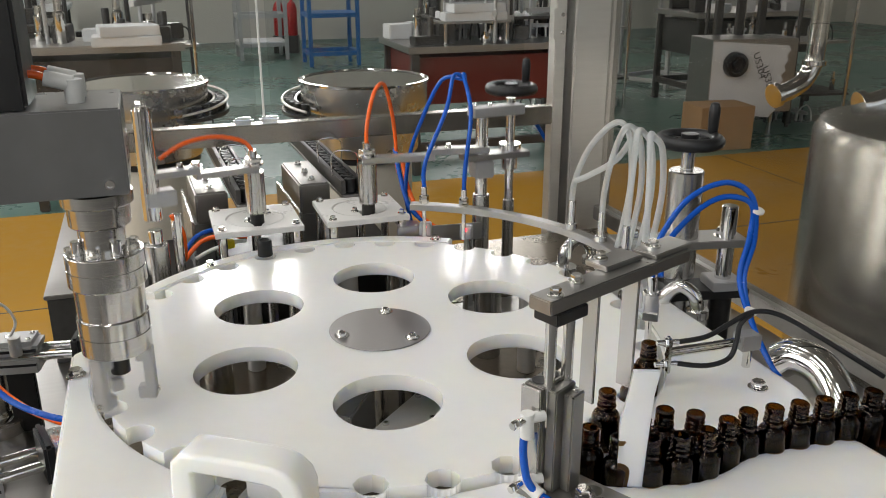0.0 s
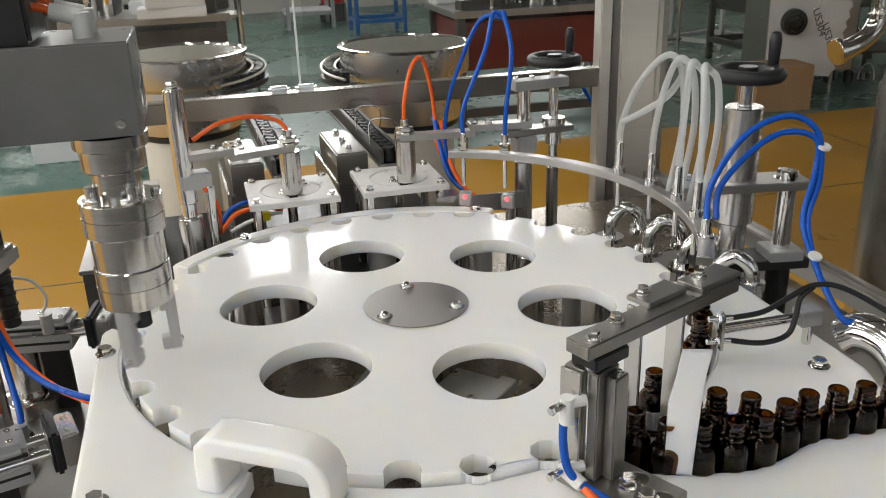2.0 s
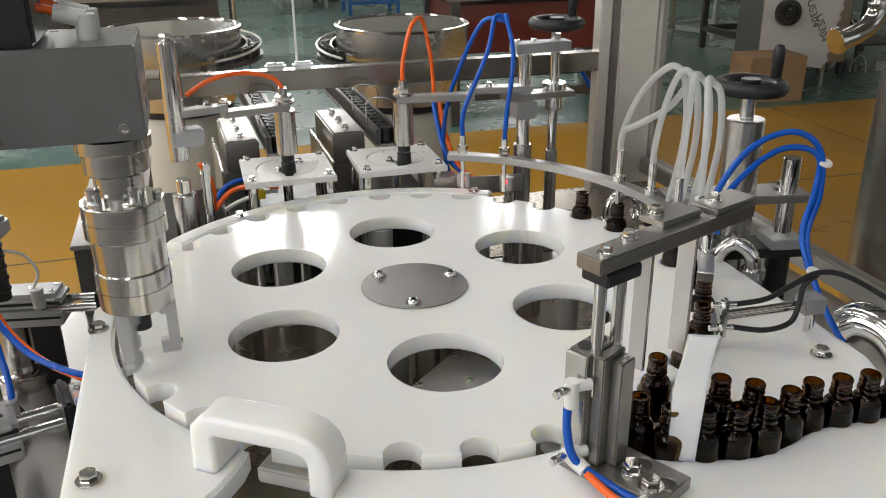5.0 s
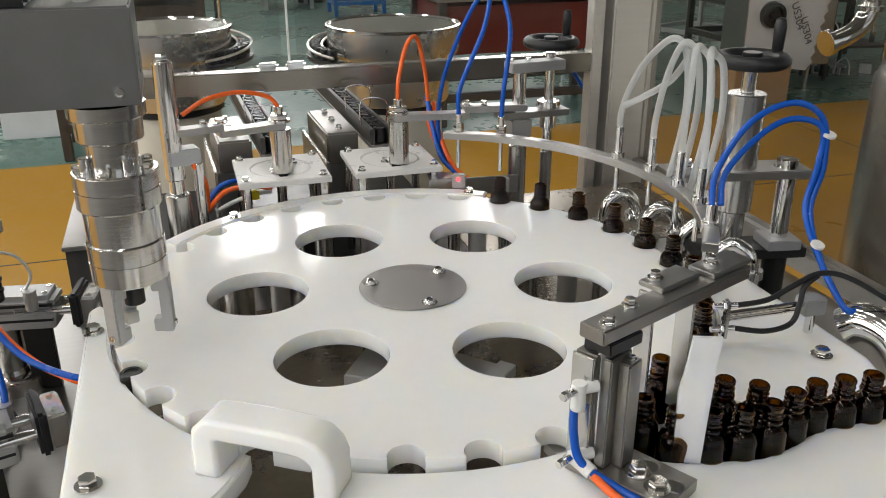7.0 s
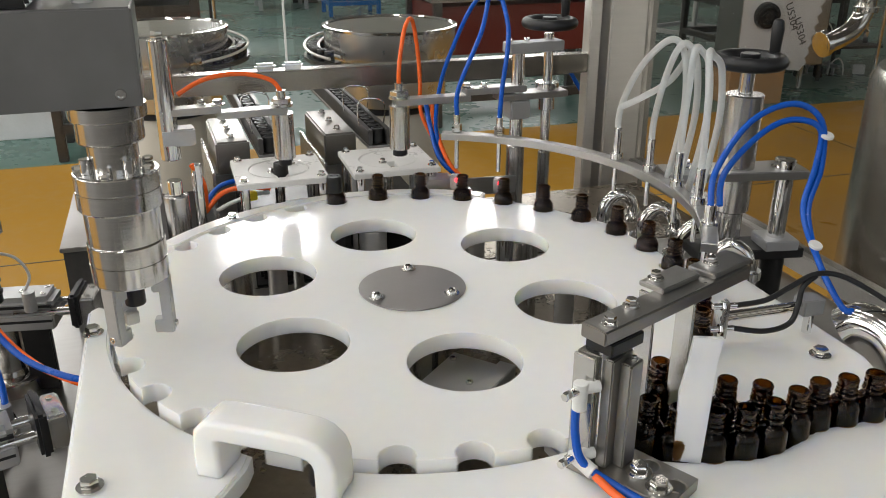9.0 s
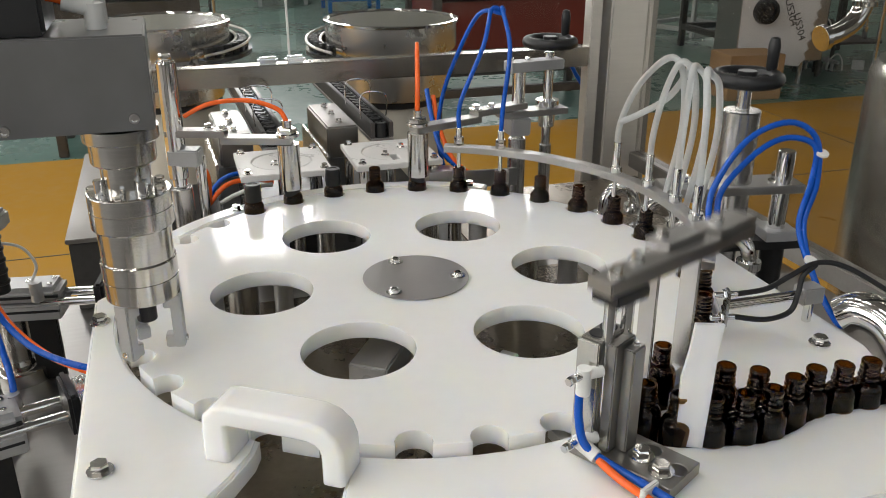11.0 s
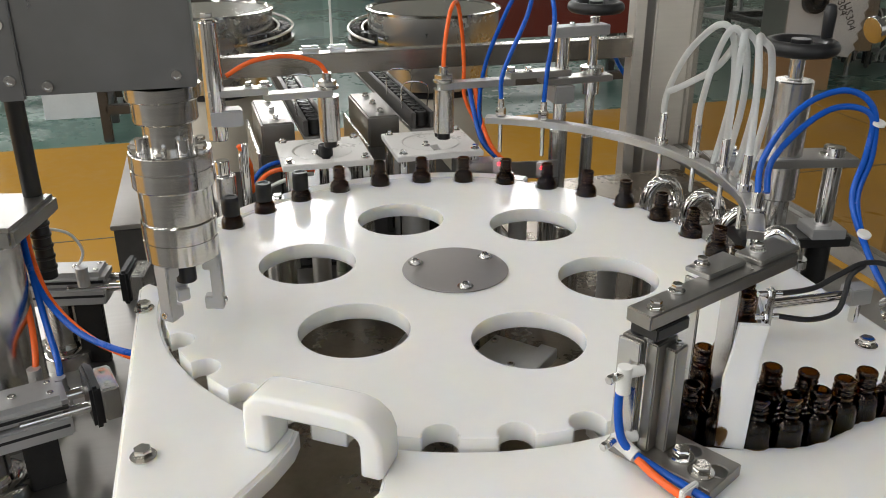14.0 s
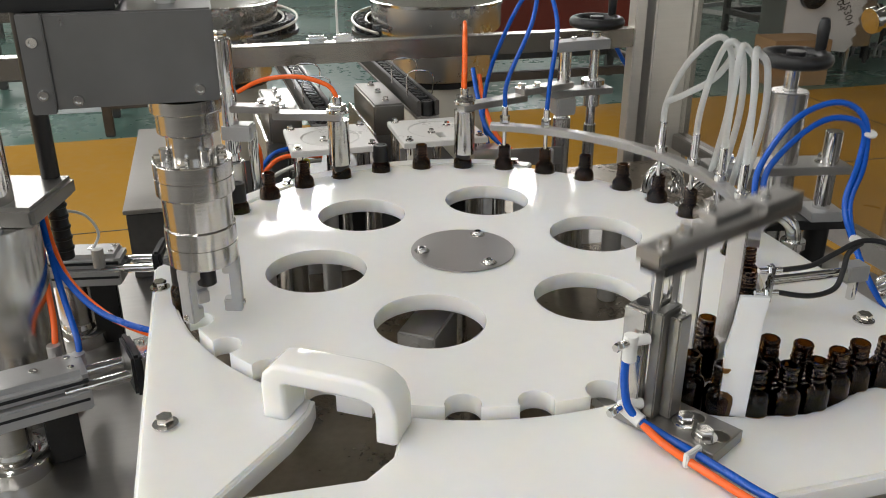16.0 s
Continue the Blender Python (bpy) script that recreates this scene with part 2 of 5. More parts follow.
# unseen front floor, neutral grey so the steel reflects no yellow
quad("floor_3", mpoly(-9, 12, -7, -0.30), 0, FRONTF, "unseen neutral grey front floor, added to keep yellow out of reflections", "floor")
quad("floor_1", mpoly(-9, 12, -0.30, LINE_V), 0, YELLOWF, "worn ochre yellow painted factory floor", "floor")
quad("floor_2", mpoly(-9, 12, LINE_V, WALL_V), 0, GREENF, "glossy green epoxy factory floor", "floor")
bm = bmesh.new()
add_box(bm, 21.0, 0.007, 0.002, pose(*mw(1.5, 2.60), -0.0005, 0, 0, TURN))
tagged(part("floor_joint", bm, BENCH, None, "thin dark joint across the yellow floor", 0), "", "floor", "", "structure")
bm = bmesh.new()
for k in range(7):
    add_box(bm, 0.006, 4.24, 0.002, pose(*mw(-6.2 + 2.4 * k, 1.83), -0.0005, 0, 0, TURN))
tagged(part("floor_joint", bm, BENCH, None, "thin dark joints along the yellow floor", 0), "", "floor", "", "structure")
# ceiling out of view, added to shut out the sky and darken reflections
quad("ceiling", mpoly(-9.2, 12.2, -7.2, WALL_V + 0.2), 7.05, CEILM, "unseen grey ceiling added to close off the hall", "ceiling")


def hall_wall(name, p0, p1, windows, label, z0=3.05, z1=6.05):
    """A wall from p0 to p1 with window openings given as (middle, width) along it."""
    a, b = Vector((*p0, 0)), Vector((*p1, 0))
    d = b - a
    m = Matrix.Translation(a) @ Matrix.Rotation(math.atan2(d.y, d.x), 4, "Z")
    w = thing(name, label, "wall", m, kind="structure")
    bm = bmesh.new()
    t = 0.2
    edges = [0.0]
    for c, wd in windows:
        edges += [c - wd / 2, c + wd / 2]
    edges.append(d.length)
    for i in range(0, len(edges), 2):
        add_box(bm, edges[i + 1] - edges[i], t, 7.0, pose((edges[i] + edges[i + 1]) / 2, t / 2, 0))
    for c, wd in windows:
        add_box(bm, wd, t, z0, pose(c, t / 2, 0))
        add_box(bm, wd, t, 7.0 - z1, pose(c, t / 2, z1))
    part("wall_body", bm, WALLM, w)
    for c, wd in windows:
        bm = bmesh.new()
        for k in range(5):
            add_box(bm, 0.10, 0.06, z1 - z0, pose(c - wd / 2 + wd * k / 4, 0.03, z0))
        for k in range(6):
            add_box(bm, wd, 0.05, 0.10, pose(c, 0.03, z0 + (z1 - z0 - 0.10) * k / 5))
        part("window_frame", bm, WHITEP, w)
    return m


BACK = hall_wall("wall_back", mw(-9, WALL_V), mw(12, WALL_V), [(1.9, 1.6), (5.9, 1.6), (9.95, 1.6), (14.0, 1.6), (18.05, 1.6)], "pale painted far hall wall with high windows")
# unseen walls closing the hall; their windows are added for fill light
LEFT = hall_wall("wall_left", mw(-9, -7), mw(-9, WALL_V), [(3, 3), (8, 3), (13, 3)], "unseen pale side wall with windows added for fill light", 1.2, 5.5)
RIGHT = hall_wall("wall_right", mw(12, WALL_V), mw(12, -7), [(4, 3), (9, 3), (14, 3)], "unseen pale side wall with windows added for fill light", 1.2, 5.5)
FRONT = hall_wall("wall_front", mw(12, -7), mw(-9, -7), [(4, 3.4), (10, 3.4), (16, 3.4)], "unseen pale front wall with windows added for fill light", 1.6, 5.6)
for c, share in ((1.9, 0.8), (5.9, 0.75), (9.95, 0.9), (14.0, 0.5), (18.05, 0.25)):
    area("opening_light", BACK @ pose(c, 0.12, 4.55, -90, 0, 0), 1.5, 2.9, BACK_W * share)
# fill from the added side and front openings
for c in (3, 8, 13):
    area("opening_light", LEFT @ pose(c, 0.12, 3.35, -90, 0, 0), 2.9, 4.2, LEFT_W)
for c in (4, 9, 14):
    area("opening_light", RIGHT @ pose(c, 0.12, 3.35, -90, 0, 0), 2.9, 4.2, RIGHT_W)
for c in (4, 10, 16):
    area("opening_light", FRONT @ pose(c, 0.12, 3.6, -90, 0, 0), 3.3, 3.9, FRONT_W)

# unseen fill lamps, added under the ceiling to brighten upward faces
for u in (-7.0, -4.2, -1.4):
    for v in (-4.0, -1.0, 2.0, 5.0):
        x, y = mw(u, v)
        lamp = thing("fill_lamp", "unseen long fill lamp added under the ceiling", "lamp", pose(x, y, 6.2, 0, 0, TURN), "hall lamps")
        bm = bmesh.new()
        add_box(bm, 0.5, 2.2, 0.12, pose(0, 0, 0.03), 0.02)
        part("housing", bm, WHITEP, lamp)
        for s in (-0.8, 0.8):
            rod("hanger", lamp, 0, s, 0.15, 0.8, 0.01, ALU, 10)
        area("lamp_fill", pose(x, y, 6.21, 0, 0, TURN), 0.45, 2.1, FILL_W)

# ---- the filling machine: base, deck, ring ----
RD, RB, RN, NS = 0.297, 0.2925, 0.0146, 32      # disc, bottle circle, pocket, pockets
SLOT0, HOLE0, SCREW0, STEP = -56.9, 33.5, -37.6, 22.5
BASE_Z = 0.82

base = thing("machine_base", "brushed stainless steel machine cabinet with flat top", "machine base", pose(0, 0, 0, 0, 0, TURN))
bm = bmesh.new()
add_box(bm, 1.10, 0.78, 0.70, pose(0.045, -0.09, 0.1), 0.004)
part("cabinet", bm, STEEL, base)
bm = bmesh.new()
add_box(bm, 1.13, 0.82, 0.02, pose(0.045, -0.08, BASE_Z - 0.02), 0.003)
part("top_plate", bm, STEELH, base, "flat brushed steel top plate")
for u in (-0.45, 0.57):
    for v in (-0.42, 0.28):
        bm = bmesh.new()
        add_cyl(bm, 0.03, 0.1, pose(u, v, 0))
        part("foot", bm, BLACK, base)
bm = bmesh.new()
add_box(bm, 1.13, 0.03, 0.055, pose(0.045, -0.475, BASE_Z), 0.003)
part("front_rail", bm, STEELH, base, "square stainless steel front rail")

bm = bmesh.new()
add_box(bm, 0.42, 0.27, 0.70, pose(0.40, 0.465, 0.1), 0.004)
part("rear_cabinet", bm, STEEL, base)
bm = bmesh.new()
add_box(bm, 0.42, 0.27, 0.02, pose(0.40, 0.466, BASE_Z - 0.0205), 0.003)
part("rear_plate", bm, DARKST, base)

sub = thing("feeder_cabinet", "dark steel cabinet under the cap feeders", "cabinet", pose(0, 0, 0, 0, 0, TURN))
bm = bmesh.new()
add_box(bm, 0.50, 0.44, 0.80, pose(-0.07, 0.56, 0.0), 0.004)
part("cabinet", bm, BENCH, sub)
bm = bmesh.new()
add_box(bm, 0.52, 0.46, 0.02, pose(-0.07, 0.565, BASE_Z - 0.02), 0.003)
part("top_plate", bm, BLACKM, sub, "black steel top plate")

ZD = ZT - 0.0075     # top of the deck, a little under the wheel


def on_deck(x, y):
    """A place on the deck, moved out with the deck's lower height."""
    return (x * 1.0155, (y + 0.825) * 1.0155 - 0.825)


# deck plate with the round opening, the outfeed gap and the infeed channel
A0, A1 = 246.2, 260.5
outline = arc(0.3005, 186, A0, 30) + [on_deck(*p) for p in ((-0.121, -0.300), (-0.131, -0.328), (-0.168, -0.402), (-0.071, -0.379), (-0.053, -0.353))] + arc(0.3005, A1, 297, 20)
outline += [on_deck(*p) for p in ((0.150, -0.285), (0.165, -0.297), (0.200, -0.302), (0.222, -0.3015), (0.258, -0.2985), (0.284, -0.286), (0.315, -0.264), (0.364, -0.252), (0.412, -0.242), (0.420, -0.252))]
outline += [on_deck(*mw(*p)) for p in ((0.345, -0.418), (0.332, -0.435), (-0.310, -0.435), (-0.322, -0.425), (-0.322, 0.045), (-0.312, 0.055))]
deck = thing("deck_plate", "thick white plastic deck plate round the star wheel", "machine deck")
bm = bmesh.new()
prism(bm, outline, ZT - 0.0255, ZD, round_top=0.003)
part("front_plate", bm, POM, deck)
# the right part, behind the bottle channel
outline = arc(0.3085, -41, 14, 24) + [on_deck(*p) for p in (mw(0.352, -0.01), mw(0.352, -0.26), (0.405, -0.211), (0.340, -0.224), (0.300, -0.238), (0.268, -0.228), (0.246, -0.212))]
bm = bmesh.new()
prism(bm, outline, ZT - 0.0255, ZD, round_top=0.003)
part("right_plate", bm, POM, deck)
for x, y in ((-0.301, -0.090), (-0.226, -0.319), (0.367, -0.152)):
    bolt("bolt", deck, *on_deck(x, y), ZD, 0.0068, h=0.0065)
# supporting posts of the deck
for x, y in ((-0.29, -0.12), (-0.21, -0.35), (0.16, -0.37), (0.34, -0.16), (0.27, -0.33)):
    rod("post", deck, x, y, BASE_Z, ZT - 0.0255, 0.012, STEEL)
# slide plate under the bottles
bm = bmesh.new()
prism(bm, arc(0.312, -66, 200, 70) + arc(0.262, 200, -66, 70), ZT - 0.036, ZT - 0.0265)
part("slide_plate", bm, POM2, deck)
bm = bmesh.new()
prism(bm, [(0.13, -0.262), (0.16, -0.245), (0.20, -0.20), (0.34, -0.20), (0.46, -0.19), (0.46, -0.27), (0.31, -0.285), (0.26, -0.305), (0.20, -0.31), (0.15, -0.30)], ZT - 0.037, ZT - 0.0275)
part("channel_floor", bm, BLACKM, deck, "dark metal channel floor under the bottles")

ring = thing("guide_ring", "white plastic guide ring behind the star wheel", "guide ring")
bm = bmesh.new()
prism(bm, arc(0.328, 72, 156, 40) + arc(0.3055, 156, 72, 40), ZT - 0.026, ZT - 0.001, round_top=0.002)
part("ring_plate", bm, POM, ring)
for a in (136.6, 76.0):
    bolt("bolt", ring, 0.315 * math.cos(radians(a)), 0.315 * math.sin(radians(a)), ZT - 0.001, 0.0055)
for a in (80, 100, 120, 142, 152):
    rod("post", ring, 0.318 * math.cos(radians(a)), 0.318 * math.sin(radians(a)), BASE_Z, ZT - 0.026, 0.008, STEEL)

# ---- star wheel ----
wheel = thing("star_wheel", "large white plastic star wheel with six round holes and bottle pockets", "star wheel", pose(0, 0, ZT))
half = math.degrees(math.acos((RD ** 2 + RB ** 2 - RN ** 2) / (2 * RD * RB)))
outline = []
for k in range(NS):
    a = SLOT0 + k * 360 / NS
    cx, cy = RB * math.cos(radians(a)), RB * math.sin(radians(a))
    p = (RD * math.cos(radians(a - half)), RD * math.sin(radians(a - half)))
    s = math.degrees(math.atan2(p[1] - cy, p[0] - cx)) - a
    outline += [p] + [(cx + RN * math.cos(radians(a + s - (360 + 2 * s) * j / 12)), cy + RN * math.sin(radians(a + s - (360 + 2 * s) * j / 12))) for j in range(1, 12)]
    outline += arc(RD, a + half, a + 360 / NS - half, 4)[:-1]
holes = [list(reversed(arc(0.0518, 0, 360 - 7.5, 47, 0.16 * math.cos(radians(HOLE0 + 60 * k)), 0.16 * math.sin(radians(HOLE0 + 60 * k))))) for k in range(6)]
bm = bmesh.new()
prism(bm, outline, -0.017, 0, holes, round_top=0.0065)
part("disc", bm, POM, wheel)
bm = bmesh.new()
add_cyl(bm, 0.0562, 0.0012, pose(0, 0, 0.0003), 64, 0.0004)
part("hub_cover", bm, SATIN, wheel, "round brushed steel hub cover")
for k in range(3):
    a = radians(SCREW0 + 120 * k)
    bm = bmesh.new()
    add_cyl(bm, 0.0082, 0.001, None, 24)
    lathe(bm, [(0.0060, 0.001), (0.0058, 0.0025), (0.0040, 0.0048), (0.0028, 0.005), (0.0026, 0.0022)], None, 18)
    bmesh.ops.transform(bm, matrix=pose(0.0445 * math.cos(a), 0.0445 * math.sin(a), 0.0015), verts=bm.verts)
    part("button_screw", bm, CHROME, wheel)
bm = bmesh.new()
add_cyl(bm, 0.055, 0.10, pose(0, 0, -0.128), 40)
part("hub", bm, CHROME, wheel)
# fixed drive parts below the wheel, seen through the holes
drive = thing("drive_housing", "polished steel drive posts under the star wheel", "drive")
bm = bmesh.new()
add_box(bm, 0.62, 0.45, 0.006, pose(*mw(0, 0.02), BASE_Z, 0, 0, TURN), 0.001)
part("drip_plate", bm, DARKST, drive, "oily brown steel drip plate")
for k in range(17):
    a = radians(-50 + 17 * k)
    rod("post", drive, 0.228 * math.cos(a), 0.228 * math.sin(a), BASE_Z + 0.006, ZT - 0.0185, 0.012 if k % 3 else 0.018, CHUTE if k % 2 else STEEL)
bm = bmesh.new()
add_box(bm, 0.050, 0.125, 0.008, pose(0.03, -0.115, 0.892, 0, 0, -32), 0.001)
part("chute_plate", bm, CHUTE, drive, "pale aluminium chute plate")
bm = bmesh.new()
add_box(bm, 0.018, 0.125, 0.013, pose(0.0605, -0.134, 0.892, 0, 0, -32), 0.001)
part("chute_rail", bm, CHUTE, drive, "pale aluminium chute rail")
for k in range(4):
    socket("screw", drive, pose(0.03, -0.115, 0.900, 0, 0, -32) @ pose(0.018 * (-1) ** k, -0.048 + 0.032 * k, 0), 0.0036, 0.003)
for k in (-0.045, 0.045):
    bm = bmesh.new()
    add_cyl(bm, 0.009, 0.066, pose(0.03, -0.115, BASE_Z + 0.006, 0, 0, -32) @ pose(0, k, 0), 20)
    part("chute_post", bm, STEEL, drive)

# outfeed bridge: a white arch over the gap
bridge = thing("outfeed_bridge", "white plastic arch over the bottle outfeed", "bridge")
bm = bmesh.new()
spine = [(-0.0515, -0.001, 0.0105), (-0.0515, 0.026, 0.0105), (-0.0510, 0.0335, 0.0102), (-0.0465, 0.0385, 0.0092), (-0.0400, 0.0397, 0.0086), (-0.020, 0.0398, 0.0085), (0.010, 0.0398, 0.0085),
         (0.024, 0.0393, 0.0086), (0.0325, 0.0368, 0.0088), (0.0385, 0.0315, 0.0089), (0.0412, 0.0240, 0.0088), (0.0415, 0.012, 0.0087), (0.0415, -0.001, 0.0087)]
rings = []
for i, (px, pz, th) in enumerate(spine):
    a, c = spine[max(i - 1, 0)], spine[min(i + 1, len(spine) - 1)]
    tx, tz = c[0] - a[0], c[1] - a[1]
    n = math.hypot(tx, tz)
    nx, nz = -tz / n, tx / n
    ring_pts = []
    for qx, qy, a0 in ((1, 1, 0), (-1, 1, 90), (-1, -1, 180), (1, -1, 270)):
        for k in range(6):
            w = radians(a0 + 18 * k)
            o, d = qx * (th - 0.0042) + 0.0042 * math.cos(w), qy * (0.0165 - 0.0042) + 0.0042 * math.sin(w)
            ring_pts.append(bm.verts.new((px + nx * o, d, pz + nz * o)))
    rings.append(ring_pts)
for p, q in zip(rings, rings[1:]):
    for k in range(24):
        bm.faces.new((p[k], p[(k + 1) % 24], q[(k + 1) % 24], q[k]))
bm.faces.new(rings[0])
bm.faces.new(rings[-1])
bx, by = on_deck(-0.0985, -0.3265)
bmesh.ops.transform(bm, matrix=pose(bx, by, ZD, 0, 0, -19) @ pose(0, 0.0165, 0), verts=bm.verts)
part("arch", bm, POM, bridge, "", 85)

# ---- bottles and caps ----
def bottle_mesh():
    bm = bmesh.new()
    outer = [(0.0105, -0.026), (0.0123, -0.0245), (0.0126, -0.010), (0.0129, 0.003), (0.0127, 0.0065), (0.0119, 0.0092), (0.0104, 0.0116), (0.0084, 0.0134), (0.0070, 0.0144), (0.0068, 0.0155), (0.0086, 0.0166),
             (0.0087, 0.0180), (0.0074, 0.0190), (0.0082, 0.0210), (0.0074, 0.0228), (0.0082, 0.0246), (0.0074, 0.0264), (0.0080, 0.0284), (0.0080, 0.0308), (0.0073, 0.0318),
             (0.0056, 0.0316), (0.0054, 0.014), (0.0085, 0.0095), (0.0108, 0.005), (0.0108, -0.022), (0.002, -0.0235)]
    lathe(bm, outer, None, 20)
    return bm


proto = part("bottle", bottle_mesh(), AMBER, None, "", 35)
bottle_me = proto.data
bpy.data.objects.remove(proto)


def cap_mesh():
    bm = bmesh.new()
    seg = 36
    rings = []
    for r, z, rib in ((0.0098, 0, 0), (0.0102, 0.0006, 0), (0.0102, 0.003, 0), (0.0103, 0.0035, 1), (0.0101, 0.0150, 1), (0.0100, 0.0156, 0), (0.0096, 0.0215, 0), (0.0090, 0.0225, 0), (0.0060, 0.0225, 0), (0.0058, 0.0215, 0)):
        rings.append([bm.verts.new(((r - rib * 0.0004 * (k % 2)) * math.cos(2 * math.pi * k / seg), (r - rib * 0.0004 * (k % 2)) * math.sin(2 * math.pi * k / seg), z)) for k in range(seg)])
    for a, b in zip(rings, rings[1:]):
        for k in range(seg):
            bm.faces.new((a[k], a[(k + 1) % seg], b[(k + 1) % seg], b[k]))
    bm.faces.new(rings[0])
    bm.faces.new(rings[-1])
    return bm


proto = part("cap", cap_mesh(), RUBBER, None, "", 35)
cap_me = proto.data
bpy.data.objects.remove(proto)

QUEUE = [(0.176, -0.268), (0.197, -0.284), (0.222, -0.287), (0.2225, -0.256), (0.247, -0.284), (0.246, -0.243), (0.271, -0.2775), (0.270, -0.251), (0.294, -0.262), (0.316, -0.2495), (0.341, -0.2445)]
while len(QUEUE) < 42:
    x, y = QUEUE[-1]
    QUEUE.append((x + 0.0247, y + 0.0055))


def spot(k):
    """Where a bottle stands that is k pockets past the entry."""
    if k >= 0:
        a = radians(SLOT0 + 360 / NS * k)
        return (RB * math.cos(a), RB * math.sin(a))
    return QUEUE[-k - 1]


bottles = []
for i in range(42):
    ob = new("bottle", bottle_me)
    tagged(ob, "small open amber glass bottle with a threaded neck", "bottle", "bottles in the filling line")
    bottles.append(ob)

PUSH = (-0.0915, -0.243)
# ---- front lifting cylinder ----
FC = on_deck(0.1385, -0.3075)
fcyl = thing("air_cylinder", "compact grey guided air cylinder bolted beside the bottle channel", "air cylinder", pose(FC[0], FC[1], ZD, 0, 0, 45))
bm = bmesh.new()
prism(bm, [(-0.0195, -0.063), (0.023, -0.063), (0.023, 0.022), (-0.0195, 0.022)], 0, 0.010, [list(reversed(arc(0.0075, 0, 340, 17, 0.012, -0.030))), list(reversed(arc(0.0075, 0, 340, 17, 0.004, -0.055)))], round_top=0.001)
part("base_plate", bm, GREYST, fcyl, "grey slotted base plate")
bm = bmesh.new()
add_box(bm, 0.032, 0.018, 0.090, pose(-0.002, 0.009, 0.010), 0.001)
part("body", bm, GREYST, fcyl, "grey extruded cylinder body")
bm = bmesh.new()
add_box(bm, 0.026, 0.009, 0.088, pose(-0.001, -0.0045, 0.010), 0.001)
part("front_column", bm, GREYST, fcyl)
bm = bmesh.new()
add_box(bm, 0.016, 0.009, 0.084, pose(0.003, -0.0135, 0.010), 0.001)
part("valve_rail", bm, GREYST, fcyl)
bm = bmesh.new()
for x in (-0.0085, 0.0045):
    add_cyl(bm, 0.0065, 0.001, pose(x, 0.010, 0.0995), 20)
part("rod_seal", bm, BLACK, fcyl)
bolt("set_screw", fcyl, 0.004, -0.014, 0.094, 0.002, h=0.002)
# added paler strip: the left face's white reflection put in as colour
bm = bmesh.new()
add_box(bm, 0.003, 0.018, 0.088, pose(-0.0195, 0.010, 0.0105), 0.0008)
part("side_plate", bm, STEEL, fcyl, "paler steel strip standing for the body's bright lit face")
for x, y in ((0.000, -0.0285), (-0.006, -0.0480)):
    bolt("bolt", fcyl, x, y, 0.010, 0.0065, h=0.006)
for z in (0.022, 0.077):
    bm = bmesh.new()
    add_cyl(bm, 0.0045, 0.018, between((-0.016, 0.000, z), (-0.0285, 0.0065, z)), 16)
    add_cyl(bm, 0.0053, 0.021, pose(-0.0285, 0.0065, z - 0.016) if z > 0.05 else between((-0.0285, 0.0105, z), (-0.0295, -0.0155, z - 0.008)), 16)
    part("elbow_fitting", bm, WHITEP, fcyl, "white push-in elbow fitting")
    bm = bmesh.new()
    add_cyl(bm, 0.0030, 0.011, between((-0.0285, 0.0065, z), (-0.051, 0.0085, z)), 14)
    add_hex(bm, 0.0034, 0.007, between((-0.0385, 0.0075, z), (-0.061, 0.0095, z)))
    part("needle_valve", bm, CHROME, fcyl)
lift = thing("lifting_bar", "grey steel bar on two guide rods", "lifting bar", pose(FC[0], FC[1], ZT - 0.005, 0, 0, 38))
bm = bmesh.new()
add_box(bm, 0.034, 0.024, 0.010, pose(0, 0, 0.100), 0.001)
part("rubber_pad", bm, BLACK, lift)
bm = bmesh.new()
add_box(bm, 0.172, 0.022, 0.011, pose(0.062, 0, 0.1105), 0.001)
part("bar", bm, GREYST, lift)
bm = bmesh.new()
add_box(bm, 0.045, 0.022, 0.004, pose(0.075, 0.012, 0.1215, 0, 0, 0), 0.0008)
add_box(bm, 0.050, 0.024, 0.004, pose(0.128, 0.004, 0.1217, 0, 0, 0), 0.0008)
part("clamp_plate", bm, STEELH, lift)
for x, y in ((-0.012, -0.004), (0.02, 0.004), (0.063, 0.016), (0.118, 0.006)):
    bolt("bolt", lift, x, y, 0.1215 if x < 0.05 else 0.1257, 0.0042, h=0.005)
for x in (-0.010, 0.010):
    rod("guide_rod", lift, x, 0, 0.012, 0.100, 0.0045)
bm = bmesh.new()
add_box(bm, 0.003, 0.015, 0.115, pose(0.056, 0.016, 0.002), 0.0006)
part("drop_blade", bm, STEEL, lift, "long flat stainless steel blade")
bm = bmesh.new()
add_box(bm, 0.003, 0.016, 0.115, pose(0.101, 0.012, 0.002), 0.0006)
part("drop_blade", bm, STEEL, lift, "long flat stainless steel blade")

# outfeed pusher under the wheel
pusher = thing("outfeed_pusher", "pale plastic pusher block on a steel rod", "pusher", pose(*PUSH, 0, 0, 0, -19))
bm = bmesh.new()
add_box(bm, 0.062, 0.026, 0.015, pose(0, 0, 0.888), 0.002)
part("block", bm, POM, pusher)
bm = bmesh.new()
add_cyl(bm, 0.006, 0.12, pose(0, 0.013, 0.895, -90, 0, 0), 16)
part("rod", bm, CHROME, pusher)
pbody = thing("pusher_cylinder", "grey air cylinder under the star wheel", "air cylinder", pose(*PUSH, 0, 0, 0, -19))
bm = bmesh.new()
